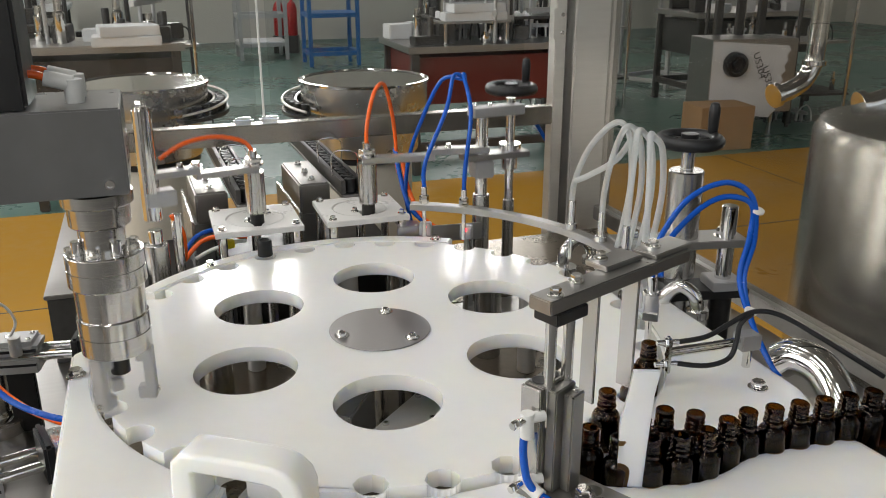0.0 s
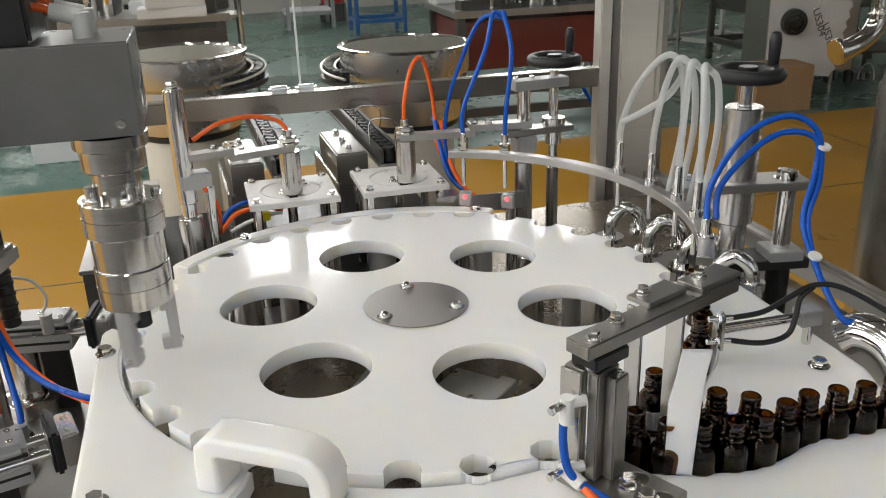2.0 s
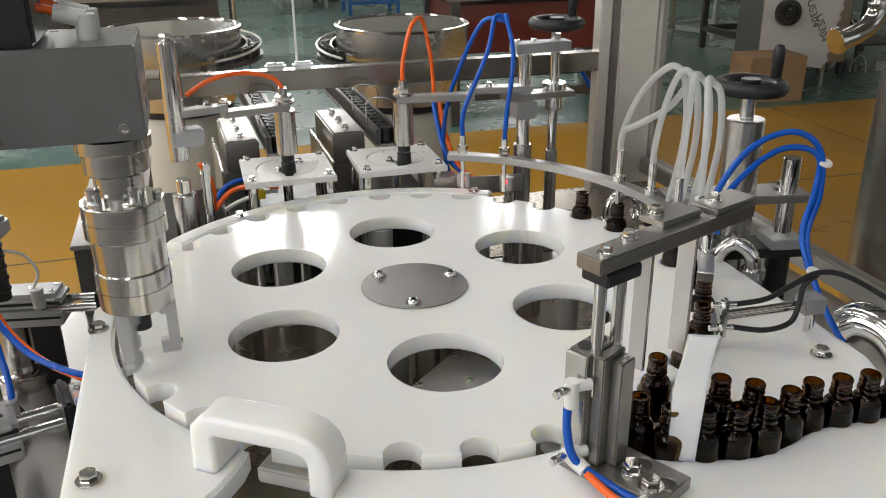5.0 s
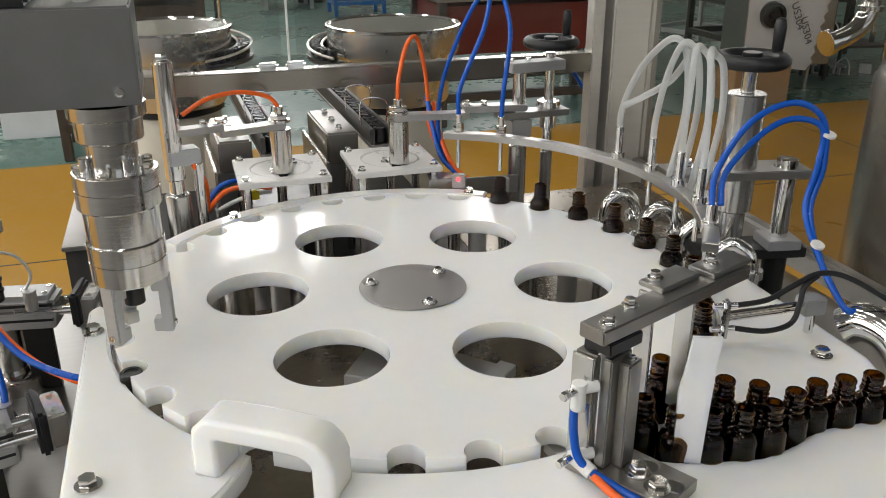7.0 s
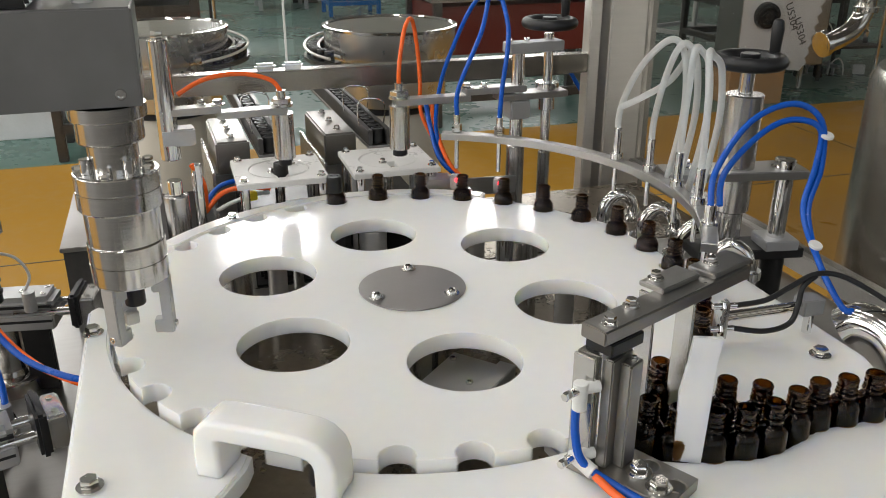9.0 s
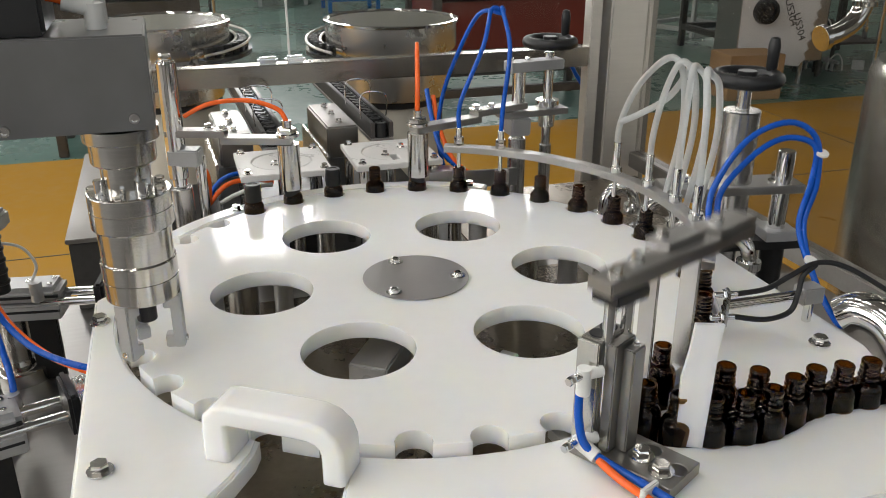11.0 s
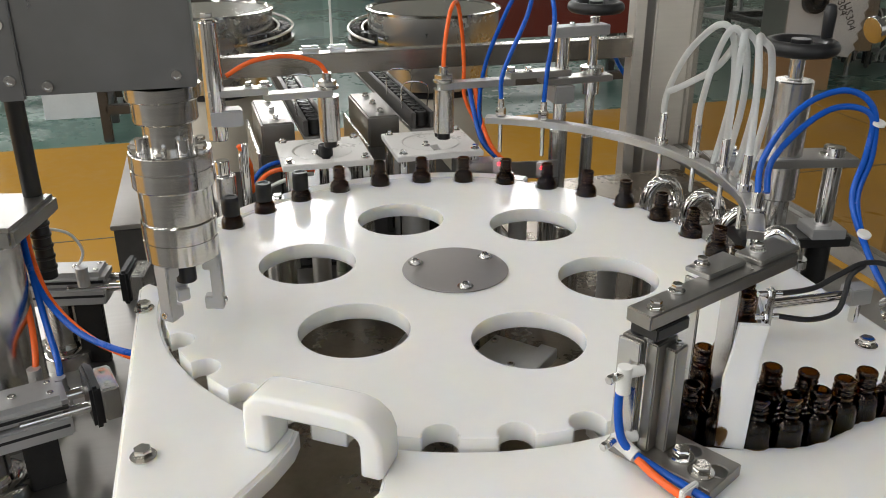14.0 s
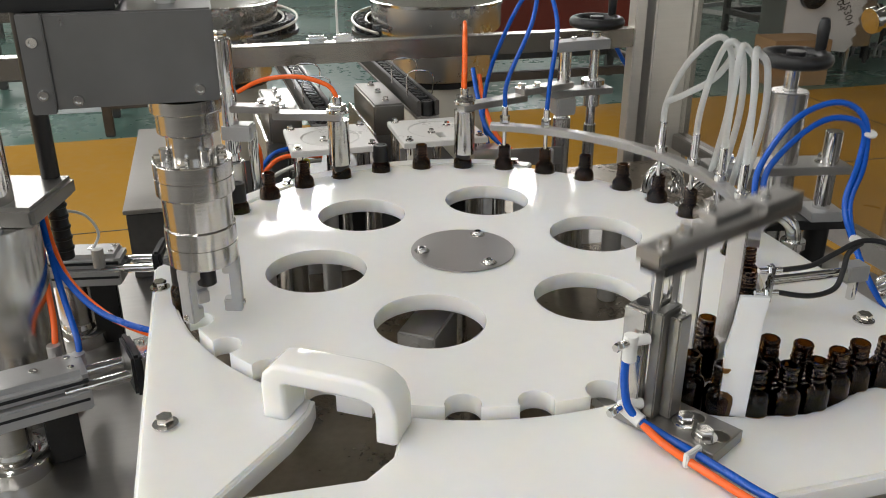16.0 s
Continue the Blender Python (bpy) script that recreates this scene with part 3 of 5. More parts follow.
add_box(bm, 0.04, 0.07, 0.09, pose(0, 0.17, BASE_Z), 0.002)
part("body", bm, ALU, pbody)

# white guide over the bottle channel
guide = thing("bottle_guide", "white plastic bent guide over the bottle channel", "bottle guide")
bm = bmesh.new()
prof = [((0.1905, -0.3015), (0.2100, -0.3065), 0.0), ((0.1910, -0.3000), (0.2118, -0.3045), 0.034), ((0.1925, -0.2940), (0.2150, -0.2980), 0.052), ((0.2015, -0.2800), (0.2215, -0.2830), 0.070), ((0.2085, -0.2660), (0.2300, -0.2680), 0.0835)]
prof = [(on_deck(*a), on_deck(*b), z - 0.006) for a, b, z in prof]
top = [(bm.verts.new((*a, ZT + z - 0.0015)), bm.verts.new((*b, ZT + z - 0.0015))) for a, b, z in prof]
low = [(bm.verts.new((a[0] + 0.001, a[1] + 0.006, ZT + z - 0.0015 - 0.0012 * (i > 2))), bm.verts.new((b[0] + 0.001, b[1] + 0.006, ZT + z - 0.0015 - 0.0012 * (i > 2)))) for i, (a, b, z) in enumerate(prof)]
for i in range(4):
    for s in (top, low):
        bm.faces.new((s[i][0], s[i][1], s[i + 1][1], s[i + 1][0]))
    for j in (0, 1):
        bm.faces.new((top[i][j], top[i + 1][j], low[i + 1][j], low[i][j]))
for i in (0, 4):
    bm.faces.new((top[i][0], top[i][1], low[i][1], low[i][0]))
bmesh.ops.recalc_face_normals(bm, faces=bm.faces)
part("guide_strip", bm, POM, guide, "", 40)
# ---- capping head ----
HEAD = (-0.2325, -0.158)
HZ = 1.185
head = thing("capping_head", "stainless steel capping head under a grey gearbox", "capping head", pose(HEAD[0], HEAD[1], HZ, 0, 0, TURN))
bm = bmesh.new()
add_box(bm, 0.1345, 0.10, 0.071, pose(-0.0388, 0.012, 0.003), 0.0015)
part("gearbox", bm, GREY, head, "satin grey gearbox with screwed side plate")
bm = bmesh.new()
add_box(bm, 0.0175, 0.004, 0.074, pose(-0.0997, -0.0405, 0.001), 0.001)
part("side_plate", bm, GREY, head)
for x, z in ((-0.0995, 0.055), (-0.0985, 0.016), (-0.0755, 0.010), (0.0138, 0.013)):
    socket("screw", head, pose(x, -0.038 - (0.0045 if x < -0.09 else 0), z, 90, 0, 0), 0.0042)
bm = bmesh.new()
add_box(bm, 0.085, 0.075, 0.13, pose(-0.080, 0.005, 0.0745), 0.003)
part("motor", bm, BLACK, head, "black motor block")
for y in (0.0, 0.03):
    bm = bmesh.new()
    add_cyl(bm, 0.0075, 0.02, pose(-0.006, y, 0.073), 16)
    add_cyl(bm, 0.0065, 0.022, pose(-0.006, y, 0.089, 0, -75, 0), 16)
    part("elbow_fitting", bm, WHITEP, head, "grey push-in elbow fitting")
    bm = bmesh.new()
    tube(bm, [(-0.022, y, 0.093), (-0.033, y - 0.004, 0.098), (-0.050, y - 0.006, 0.100)], 0.0032)
    part("hose", bm, ORANGE, head, "orange air hose")
bm = bmesh.new()
lathe(bm, [(0.027, 0), (0.0295, -0.0006), (0.0295, -0.0105), (0.0285, -0.0115), (0.0258, -0.0118), (0.0256, -0.0285), (0.0246, -0.0300), (0.0195, -0.0302), (0.0193, -0.054)], None, 48)
part("upper_collar", bm, TURNED, head, "", 25)
for a in (200, 300, 60):
    bm = bmesh.new()
    add_cyl(bm, 0.0045, 0.012, pose(0.0225 * math.cos(radians(a)), 0.0225 * math.sin(radians(a)), -0.0535), 14)
    part("spacer", bm, CHROME, head)
spin = part("chuck", bmesh.new(), TURNED, head, "turned steel chuck with three jaws")
bm = bmesh.new()
lathe(bm, [(0.0300, -0.0535), (0.0326, -0.0540), (0.0330, -0.0548), (0.0330, -0.0668), (0.0324, -0.0672), (0.0324, -0.0680), (0.0330, -0.0684), (0.0330, -0.0825), (0.0318, -0.0840), (0.0297, -0.0845), (0.0292, -0.1120),
           (0.0300, -0.1130), (0.0307, -0.1135), (0.0307, -0.1280), (0.0300, -0.1284), (0.0300, -0.1290), (0.0307, -0.1294), (0.0302, -0.1465), (0.0285, -0.1480), (0.010, -0.1480)], None, 64)
bm.to_mesh(spin.data)
bm.free()
spin.data.polygons.foreach_set("use_smooth", [True] * len(spin.data.polygons))
spin.data.set_sharp_from_angle(angle=radians(25))
spin.data.materials.append(TURNED) if not spin.data.materials else None
for a in (30, 105, 180, 255, 330):
    bm = bmesh.new()
    add_hex(bm, 0.0042, 0.005, pose(0.028 * math.cos(radians(a)), 0.028 * math.sin(radians(a)), -0.0540))
    part("bolt", bm, CHROME, spin)
for a in (0, 120, 240):
    bm = bmesh.new()
    add_box(bm, 0.009, 0.013, 0.052, pose(0.0255, 0, -0.1985), 0.001)
    add_box(bm, 0.015, 0.011, 0.012, pose(0.0215, 0, -0.1985), 0.001)
    add_box(bm, 0.014, 0.015, 0.012, pose(0.0225, 0, -0.160), 0.001)
    bmesh.ops.transform(bm, matrix=pose(0, 0, 0, 0, 0, a - 130), verts=bm.verts)
    part("jaw", bm, ALU, spin, "bright steel gripper jaw")
    socket("screw", spin, pose(0, 0, 0, 0, 0, a - 130) @ pose(0.0302, 0, -0.192, 0, 90, 0), 0.0028, 0.002)
bm = bmesh.new()
add_cyl(bm, 0.0085, 0.022, pose(0, 0, -0.172), 20)
part("driver", bm, BLACK, spin, "black rubber driver")


# ---- cap plates and their tracks ----
def cap_plate(x, y):
    t = thing("cap_plate", "white plastic cap nest plate on four steel legs", "cap plate", pose(x, y, ZT + 0.025, 0, 0, TURN), "cap plates")
    bm = bmesh.new()
    prism(bm, [(-0.062, -0.060), (0.062, -0.060), (0.062, 0.060), (-0.062, 0.060)], -0.008, 0, [list(reversed(arc(0.042, 0, 353, 52)))], 0.001)
    part("plate", bm, POM2, t)
    bm = bmesh.new()
    prism(bm, [p for p in arc(0.0412, -82, 262, 50)] + [(-0.0058, -0.014), (0.0058, -0.014)], -0.008, -0.0006, round_top=0.0008)
    part("rotor", bm, POM2, t, "white plastic notched disc")
    for u in (-0.052, 0.052):
        for v in (-0.05, 0.05):
            bolt("bolt", t, u, v, 0, 0.0042)
            rod("leg", t, u, v, BASE_Z - ZT - 0.025, -0.008, 0.0065, CHROME)
    bolt("bolt", t, -0.012, -0.018, 0, 0.004)
    bolt("bolt", t, 0.02, 0.015, 0, 0.004)
    rod("shaft", t, 0, 0, -0.060, -0.008, 0.007, CHROME)
    bm = bmesh.new()
    add_box(bm, 0.085, 0.08, 0.085, pose(0.004, 0.01, BASE_Z - ZT - 0.025), 0.004)
    part("index_drive", bm, BLACKM, t, "black index drive under the plate")
    bm = bmesh.new()
    add_cyl(bm, 0.018, 0.012, pose(0, 0, -0.070), 24)
    part("coupling", bm, CHROME, t)
    return t


cap_plate(-0.187, 0.345)
cap_plate(-0.035, 0.388)


def track(x, y, length):
    t = thing("cap_track", "straight black and steel vibrating cap track", "cap track", pose(x, y, ZT + 0.028, 0, 0, TURN + 2), "cap tracks")
    bm = bmesh.new()
    for s in (-1, 1):
        add_box(bm, 0.007, length, 0.024, pose(s * 0.0145, length / 2, 0.0), 0.001)
    part("side_rail", bm, BENCH, t)
    bm = bmesh.new()
    add_box(bm, 0.036, length, 0.006, pose(0, length / 2, -0.0065), 0.001)
    part("track_floor", bm, STEELH, t)
    bm = bmesh.new()
    add_box(bm, 0.05, 0.16, 0.05, pose(-0.05, 0.13, -0.04), 0.003)
    part("vibrator", bm, GREYST, t, "grey steel linear vibrator")
    for k in range(3):
        bolt("bolt", t, -0.05, 0.075 + 0.055 * k, 0.010, 0.004)
    bm = bmesh.new()
    add_box(bm, 0.004, 0.20, 0.09, pose(-0.085, 0.10, -0.11), 0.001)
    part("side_plate", bm, STEEL, t)
    bm = bmesh.new()
    add_box(bm, 0.05, 0.05, 0.10, pose(-0.05, 0.14, BASE_Z - ZT - 0.028), 0.002)
    part("stand", bm, ALU, t)
    for k in range(2):
        bm = bmesh.new()
        tube(bm, [(0.02, 0.05 + 0.1 * k, 0.02), (0.02, 0.05 + 0.1 * k, 0.055), (-0.018, 0.05 + 0.1 * k, 0.058), (-0.02, 0.05 + 0.1 * k, 0.02)], 0.0012, 6, 4)
        part("wire_hoop", bm, CHROME, t)
    line = []
    for k in range(int((length - 0.02) / 0.0225)):
        ob = new("cap", cap_me)
        tagged(ob, "black ribbed plastic screw cap in the feed track", "cap", "screw caps")
        line.append(ob)
    return t, line


track1, caps1 = track(-0.205, 0.405, 0.50)
track2, caps2 = track(-0.048, 0.450, 0.49)
loose_cap = tagged(new("cap", cap_me), "black screw cap dropped into an empty pocket", "cap", "screw caps")


def bowl(x, y, r, z):
    t = thing("feeder_bowl", "stainless steel vibrating feeder bowl on a cream base", "feeder bowl", pose(x, y, 0), "feeder bowls")
    bm = bmesh.new()
    lathe(bm, [(r * 0.83, z - 0.155), (r * 0.85, z - 0.15), (r * 0.86, z - 0.066), (r * 0.97, z - 0.058), (r, z - 0.052), (r, z), (r - 0.003, z), (r - 0.004, z - 0.045), (r * 0.84, z - 0.05), (r * 0.80, z - 0.085), (0.02, z - 0.075), (0.01, z - 0.07)], None, 64)
    part("bowl", bm, BOWLST, t)
    bm = bmesh.new()
    lathe(bm, [(r * 0.97, z - 0.043), (r * 0.97, z - 0.040), (r * 0.80, z - 0.042), (r * 0.78, z - 0.072), (0.01, z - 0.0695)], None, 48)
    part("bowl_floor", bm, BENCH, t, "darker layer inside the bowl")
    bm = bmesh.new()
    lathe(bm, [(r * 0.72, z - 0.40), (r * 0.74, z - 0.39), (r * 0.74, z - 0.17), (r * 0.70, z - 0.158)], None, 48)
    part("base", bm, CREAM, t, "cream painted vibrator base")
    bm = bmesh.new()
    lathe(bm, [(r * 0.78, z - 0.17), (r * 0.80, z - 0.168), (r * 0.80, z - 0.158), (r * 0.78, z - 0.156)], None, 48)
    part("seal", bm, BLACK, t)
    bm = bmesh.new()
    add_box(bm, r * 1.7, r * 1.7, z - 0.4, pose(0, 0, 0), 0.004)
    part("stand", bm, STEEL, t)
    rnd = random.Random(int(r * 1000 + abs(x) * 777))
    for k in range(16):
        ob = new("cap", cap_me)
        q, a = rnd.uniform(0.2, 0.68) * r, rnd.uniform(0, 6.28)
        ob.matrix_world = pose(x + q * math.cos(a), y + q * math.sin(a), z - 0.068, 90, 0, rnd.uniform(0, 360))
        tagged(ob, "black screw cap lying in the feeder bowl", "cap", "screw caps")
    sgn = 1 if x < -0.2 else -1
    for rr in (r + 0.012, r + 0.041):
        bm = bmesh.new()
        tube(bm, [(sgn * rr * math.cos(radians(a)), rr * math.sin(radians(a)), z - 0.030 + 0.0002 * (a - 40)) for a in range(-50, 131, 12)], 0.0028, 8, 3)
        part("outer_rail", bm, COLST, t, "pale steel guide rail")
    bm = bmesh.new()
    prism(bm, [(sgn * p[0], p[1]) for p in arc(r + 0.043, -50, 130, 40) + arc(r + 0.010, 130, -50, 40)], z - 0.066, z - 0.058)
    part("outer_track", bm, BENCH, t, "dark curved cap track round the bowl")
    for a in range(-44, 120, 9):
        ob = new("cap", cap_me)
        ob.matrix_world = pose(x + sgn * (r + 0.0265) * math.cos(radians(a)), y + (r + 0.0265) * math.sin(radians(a)), z - 0.058)
        tagged(ob, "black screw cap waiting in the curved track", "cap", "screw caps")
    bm = bmesh.new()
    lathe(bm, [(r, z - 0.004), (r + 0.004, z - 0.003), (r + 0.004, z + 0.002), (r - 0.002, z + 0.003), (r - 0.004, z)], None, 64)
    part("rim", bm, CHROME, t, "rolled bright rim")
    return t


bowl(-0.515, 1.0, 0.134, 1.076)
bowl(-0.045, 1.03, 0.138, 1.076)


# ---- swinging cap pickers ----
def hose(name, parent, pts, mat, label, r=0.003):
    bm = bmesh.new()
    tube(bm, pts, r, 10, 6)
    return part(name, bm, mat, parent, label)


def picker(px, py, qx, qy, name_label):
    """An arm pivoting at p, with the suction cylinder at q; q is given over the nest plate."""
    dx, dy = qx - px, qy - py
    L = math.hypot(dx, dy)
    t = thing("cap_picker", name_label, "cap picker", pose(px, py, ZT, 0, 0, math.degrees(math.atan2(dy, dx))), "cap pickers")
    bm = bmesh.new()
    add_box(bm, L * 0.52, 0.022, 0.009, pose(L * 0.20, 0, 0.096), 0.001)
    part("arm", bm, STEELH, t, "flat steel arm")
    bm = bmesh.new()
    add_box(bm, L * 0.62, 0.022, 0.009, pose(L * 0.73, 0, 0.0875), 0.001)
    part("arm", bm, STEELH, t, "flat steel arm")
    bolt("bolt", t, L * 0.44, 0, 0.105, 0.0062)
    bolt("bolt", t, L * 0.30, 0.004, 0.105, 0.0045)
    bm = bmesh.new()
    lathe(bm, [(0.012, 0.026), (0.0142, 0.027), (0.0142, 0.087), (0.0142, 0.0872)], pose(L, 0, 0), 28)
    add_cyl(bm, 0.0145, 0.004, pose(L, 0, 0.0965), 28)
    add_hex(bm, 0.0125, 0.007, pose(L, 0, 0.1005))
    add_cyl(bm, 0.006, 0.010, pose(L, 0, 0.1075), 18)
    part("suction_cylinder", bm, TURNED, t)
    bm = bmesh.new()
    add_cyl(bm, 0.009, 0.010, pose(L, 0, 0.017), 20)
    part("suction_cup", bm, BLACK, t, "black rubber suction cup")
    return t, L


pick2, L2 = picker(0.150, 0.385, -0.021, 0.362, "steel swing arm with an orange hose loop")
hose("hose", pick2, [(L2, 0, 0.116), (L2 - 0.002, -0.002, 0.145), (L2 - 0.016, -0.024, 0.186), (L2 - 0.034, -0.052, 0.192), (L2 - 0.048, -0.074, 0.145), (L2 - 0.054, -0.084, 0.10), (L2 - 0.058, -0.092, 0.05), (L2 - 0.078, -0.085, 0.005)], ORANGE, "orange air hose loop")
pick1, L1 = picker(-0.306, 0.250, -0.180, 0.322, "steel swing arm with a drooping orange hose")
hose("hose", pick1, [(L1, 0, 0.116), (L1 - 0.012, 0.004, 0.131), (L1 - 0.05, 0.006, 0.141), (L1 - 0.095, 0.0, 0.138), (0.016, -0.002, 0.122)], ORANGE, "orange air hose")
rod("pivot_shaft", pick1, 0, 0, 0.04, 0.190, 0.0125)
bm = bmesh.new()
add_box(bm, 0.040, 0.026, 0.022, pose(0.012, 0, 0.058), 0.002)
part("clamp_block", bm, ALU, pick1)
bolt("bolt", pick1, 0, 0, 0.190, 0.0075, h=0.009)

lpost = thing("left_pivot_post", "round steel pivot post for the cap picker", "post", pose(-0.306, 0.25, BASE_Z))
rod("post", lpost, 0, 0, 0, ZT + 0.02 - BASE_Z, 0.016, STEEL, 28)
rod("post", lpost, 0.028, 0.006, 0, ZT + 0.06 - BASE_Z, 0.007, CHROME, 20)
rod("shaft", lpost, 0, 0, ZT + 0.02 - BASE_Z, ZT + 0.04 - BASE_Z, 0.0095, CHROME, 20)
rpost = thing("rear_pivot_post", "steel pivot post with a black handwheel", "post", pose(0.150, 0.385, BASE_Z))
rod("post", rpost, 0, 0, 0, ZT + 0.045 - BASE_Z, 0.013, STEEL, 28)
rod("screw_sleeve", rpost, 0.045, 0.02, 0, ZT + 0.030 - BASE_Z, 0.009, STEEL, 20)
yoke = thing("picker_yoke", "grey yoke on two shafts with a black handwheel", "yoke", pose(0.150, 0.385, ZT))
rod("shaft", yoke, 0, 0, 0.0, 0.163, 0.0095, CHROME, 20)
rod("screw", yoke, 0.045, 0.02, 0.0, 0.173, 0.007, CHROME, 20)
bm = bmesh.new()
add_box(bm, 0.085, 0.026, 0.014, pose(0.022, 0.008, 0.150, 0, 0, 22), 0.001)
part("bridge_block", bm, ALU, yoke)
for k in (-0.012, 0.012):
    socket("screw_head", yoke, pose(k, 0.003 + 0.3 * k, 0.164), 0.004, 0.004)
bm = bmesh.new()
add_box(bm, 0.105, 0.030, 0.009, pose(0.020, 0.006, 0.0855, 0, 0, 18), 0.001)
part("lever_plate", bm, STEELH, yoke)
bm = bmesh.new()
add_cyl(bm, 0.017, 0.010, pose(0.045, 0.02, 0.0945), 28)
add_cyl(bm, 0.012, 0.020, pose(0.045, 0.02, 0.065), 24)
part("collar", bm, CHROME, yoke)
bm = bmesh.new()
add_box(bm, 0.030, 0.030, 0.026, pose(0, 0, 0.058, 0, 0, 18), 0.002)
part("bearing_block", bm, ALU, yoke)


def handwheel(parent, x, y, z, r, knob=True, a=40):
    bm = bmesh.new()
    pts = [(x + r * math.cos(radians(k)), y + r * math.sin(radians(k)), z) for k in range(0, 361, 15)]
    tube(bm, pts, r * 0.24, 14, 2)
    for k in range(3):
        add_box(bm, r, r * 0.25, r * 0.12, pose(x, y, z - 0.06 * r, 0, 0, 120 * k + 15) @ pose(r / 2, 0, 0))
    add_cyl(bm, r * 0.32, r * 0.55, pose(x, y, z - r * 0.3), 20)
    w = part("handwheel", bm, BLACK, parent, "black plastic handwheel")
    bm = bmesh.new()
    lathe(bm, [(r * 0.12, 0), (r * 0.18, r * 0.1), (r * 0.21, r * 0.9), (r * 0.16, r * 1.15), (r * 0.08, r * 1.2)], pose(x + r * math.cos(radians(a)), y + r * math.sin(radians(a)), z + r * 0.1), 18)
    part("knob", bm, BLACK, w)
    return w


handwheel(yoke, 0.045, 0.02, 0.187, 0.032)

# ---- filling station: posts, rail, needles, hoses ----
FP = (0.371, 0.115)
post = thing("filling_post", "thick steel lifting post with clamp plate", "post", pose(FP[0], FP[1], BASE_Z))
rod("column", post, 0, 0, 0, 0.19, 0.0155, STEEL, 32)
rod("rod", post, 0.055, -0.01, 0, 0.235, 0.010, CHROME, 24)
bm = bmesh.new()
add_box(bm, 0.13, 0.045, 0.012, pose(0.02, -0.005, 0.118, 0, 0, 5), 0.001)
part("lower_clamp", bm, BLACKM, post, "black steel clamp plate")
bm = bmesh.new()
add_box(bm, 0.04, 0.04, 0.012, pose(0.055, -0.01, 0.130, 0, 0, 5), 0.001)
part("flange", bm, ALU, post)
rod("rod_lower", post, 0.055, -0.01, 0, 0.118, 0.014, BLACKM, 24)
fill = thing("filling_station", "filling station with curved rail, needles and handwheel", "filling station", pose(0, 0, ZT))
bm = bmesh.new()
add_cyl(bm, 0.021, 0.136, pose(FP[0], FP[1], 0.012), 40)
part("sleeve", bm, STEEL, fill, "brushed steel sleeve")
rod("spindle", fill, FP[0], FP[1], 0.148, 0.18, 0.008)
handwheel(fill, FP[0], FP[1], 0.184, 0.033, a=20)
bm = bmesh.new()
add_box(bm, 0.165, 0.045, 0.010, pose(FP[0] - 0.005, FP[1] - 0.005, 0.054, 0, 0, 5), 0.001)
part("upper_clamp", bm, STEELH, fill)
bolt("bolt", fill, FP[0] + 0.05, FP[1] - 0.005, 0.064, 0.007, h=0.010)
bolt("bolt", fill, FP[0] - 0.06, FP[1] - 0.005, 0.064, 0.006, h=0.008)
bm = bmesh.new()
prism(bm, arc(0.298, 82, -22, 50) + arc(0.283, -22, 82, 50), 0.052, 0.061, round_top=0.001)
part("curved_rail", bm, STEELH, fill, "bright curved steel rail")
NEEDLES = [33.1, 21.85, 10.6, -0.65]
for a in NEEDLES:
    x, y = 0.2905 * math.cos(radians(a)), 0.2905 * math.sin(radians(a))
    rod("needle", fill, x, y, 0.030 - 0.010, 0.062, 0.0028)
    bm = bmesh.new()
    add_cyl(bm, 0.0075, 0.008, pose(x, y, 0.061), 18)
    add_cyl(bm, 0.0045, 0.030, pose(x, y, 0.069), 16)
    part("needle_clamp", bm, CHROME, fill)
for a in (78.1, 66.85):
    x, y = 0.2905 * math.cos(radians(a)), 0.2905 * math.sin(radians(a))
    rod("probe", fill, x, y, 0.012, 0.062, 0.0028)
    bm = bmesh.new()
    add_hex(bm, 0.0068, 0.012, pose(x, y, 0.061))
    add_cyl(bm, 0.0042, 0.012, pose(x, y, 0.073), 14)
    part("probe_fitting", bm, CHROME, fill)
    p = Vector((0.118, 0.33, 0.226))
    hose("hose", fill, [(x, y, 0.085), (x + 0.002, y, 0.12), (x * 0.6 + p.x * 0.4 + 0.008, y + 0.01, 0.19), (x * 0.25 + p.x * 0.75, p.y - 0.005, 0.232), tuple(p), (p.x - 0.03, p.y + 0.02, 0.222), (p.x - 0.062, p.y + 0.05, 0.15), (p.x - 0.078, p.y + 0.075, 0.09), (p.x - 0.082, p.y + 0.09, 0.03), (p.x - 0.07, p.y + 0.08, -0.02)], BLUE, "blue air hose", 0.003)
a = -11.9
x, y = 0.2905 * math.cos(radians(a)), 0.2905 * math.sin(radians(a))
rod("needle", fill, x, y, 0.005, 0.062, 0.0035)
bm = bmesh.new()
add_cyl(bm, 0.0085, 0.012, pose(x, y, 0.052), 20)
add_cyl(bm, 0.0055, 0.018, pose(x, y, 0.063), 20)
part("nozzle", bm, CHROME, fill)
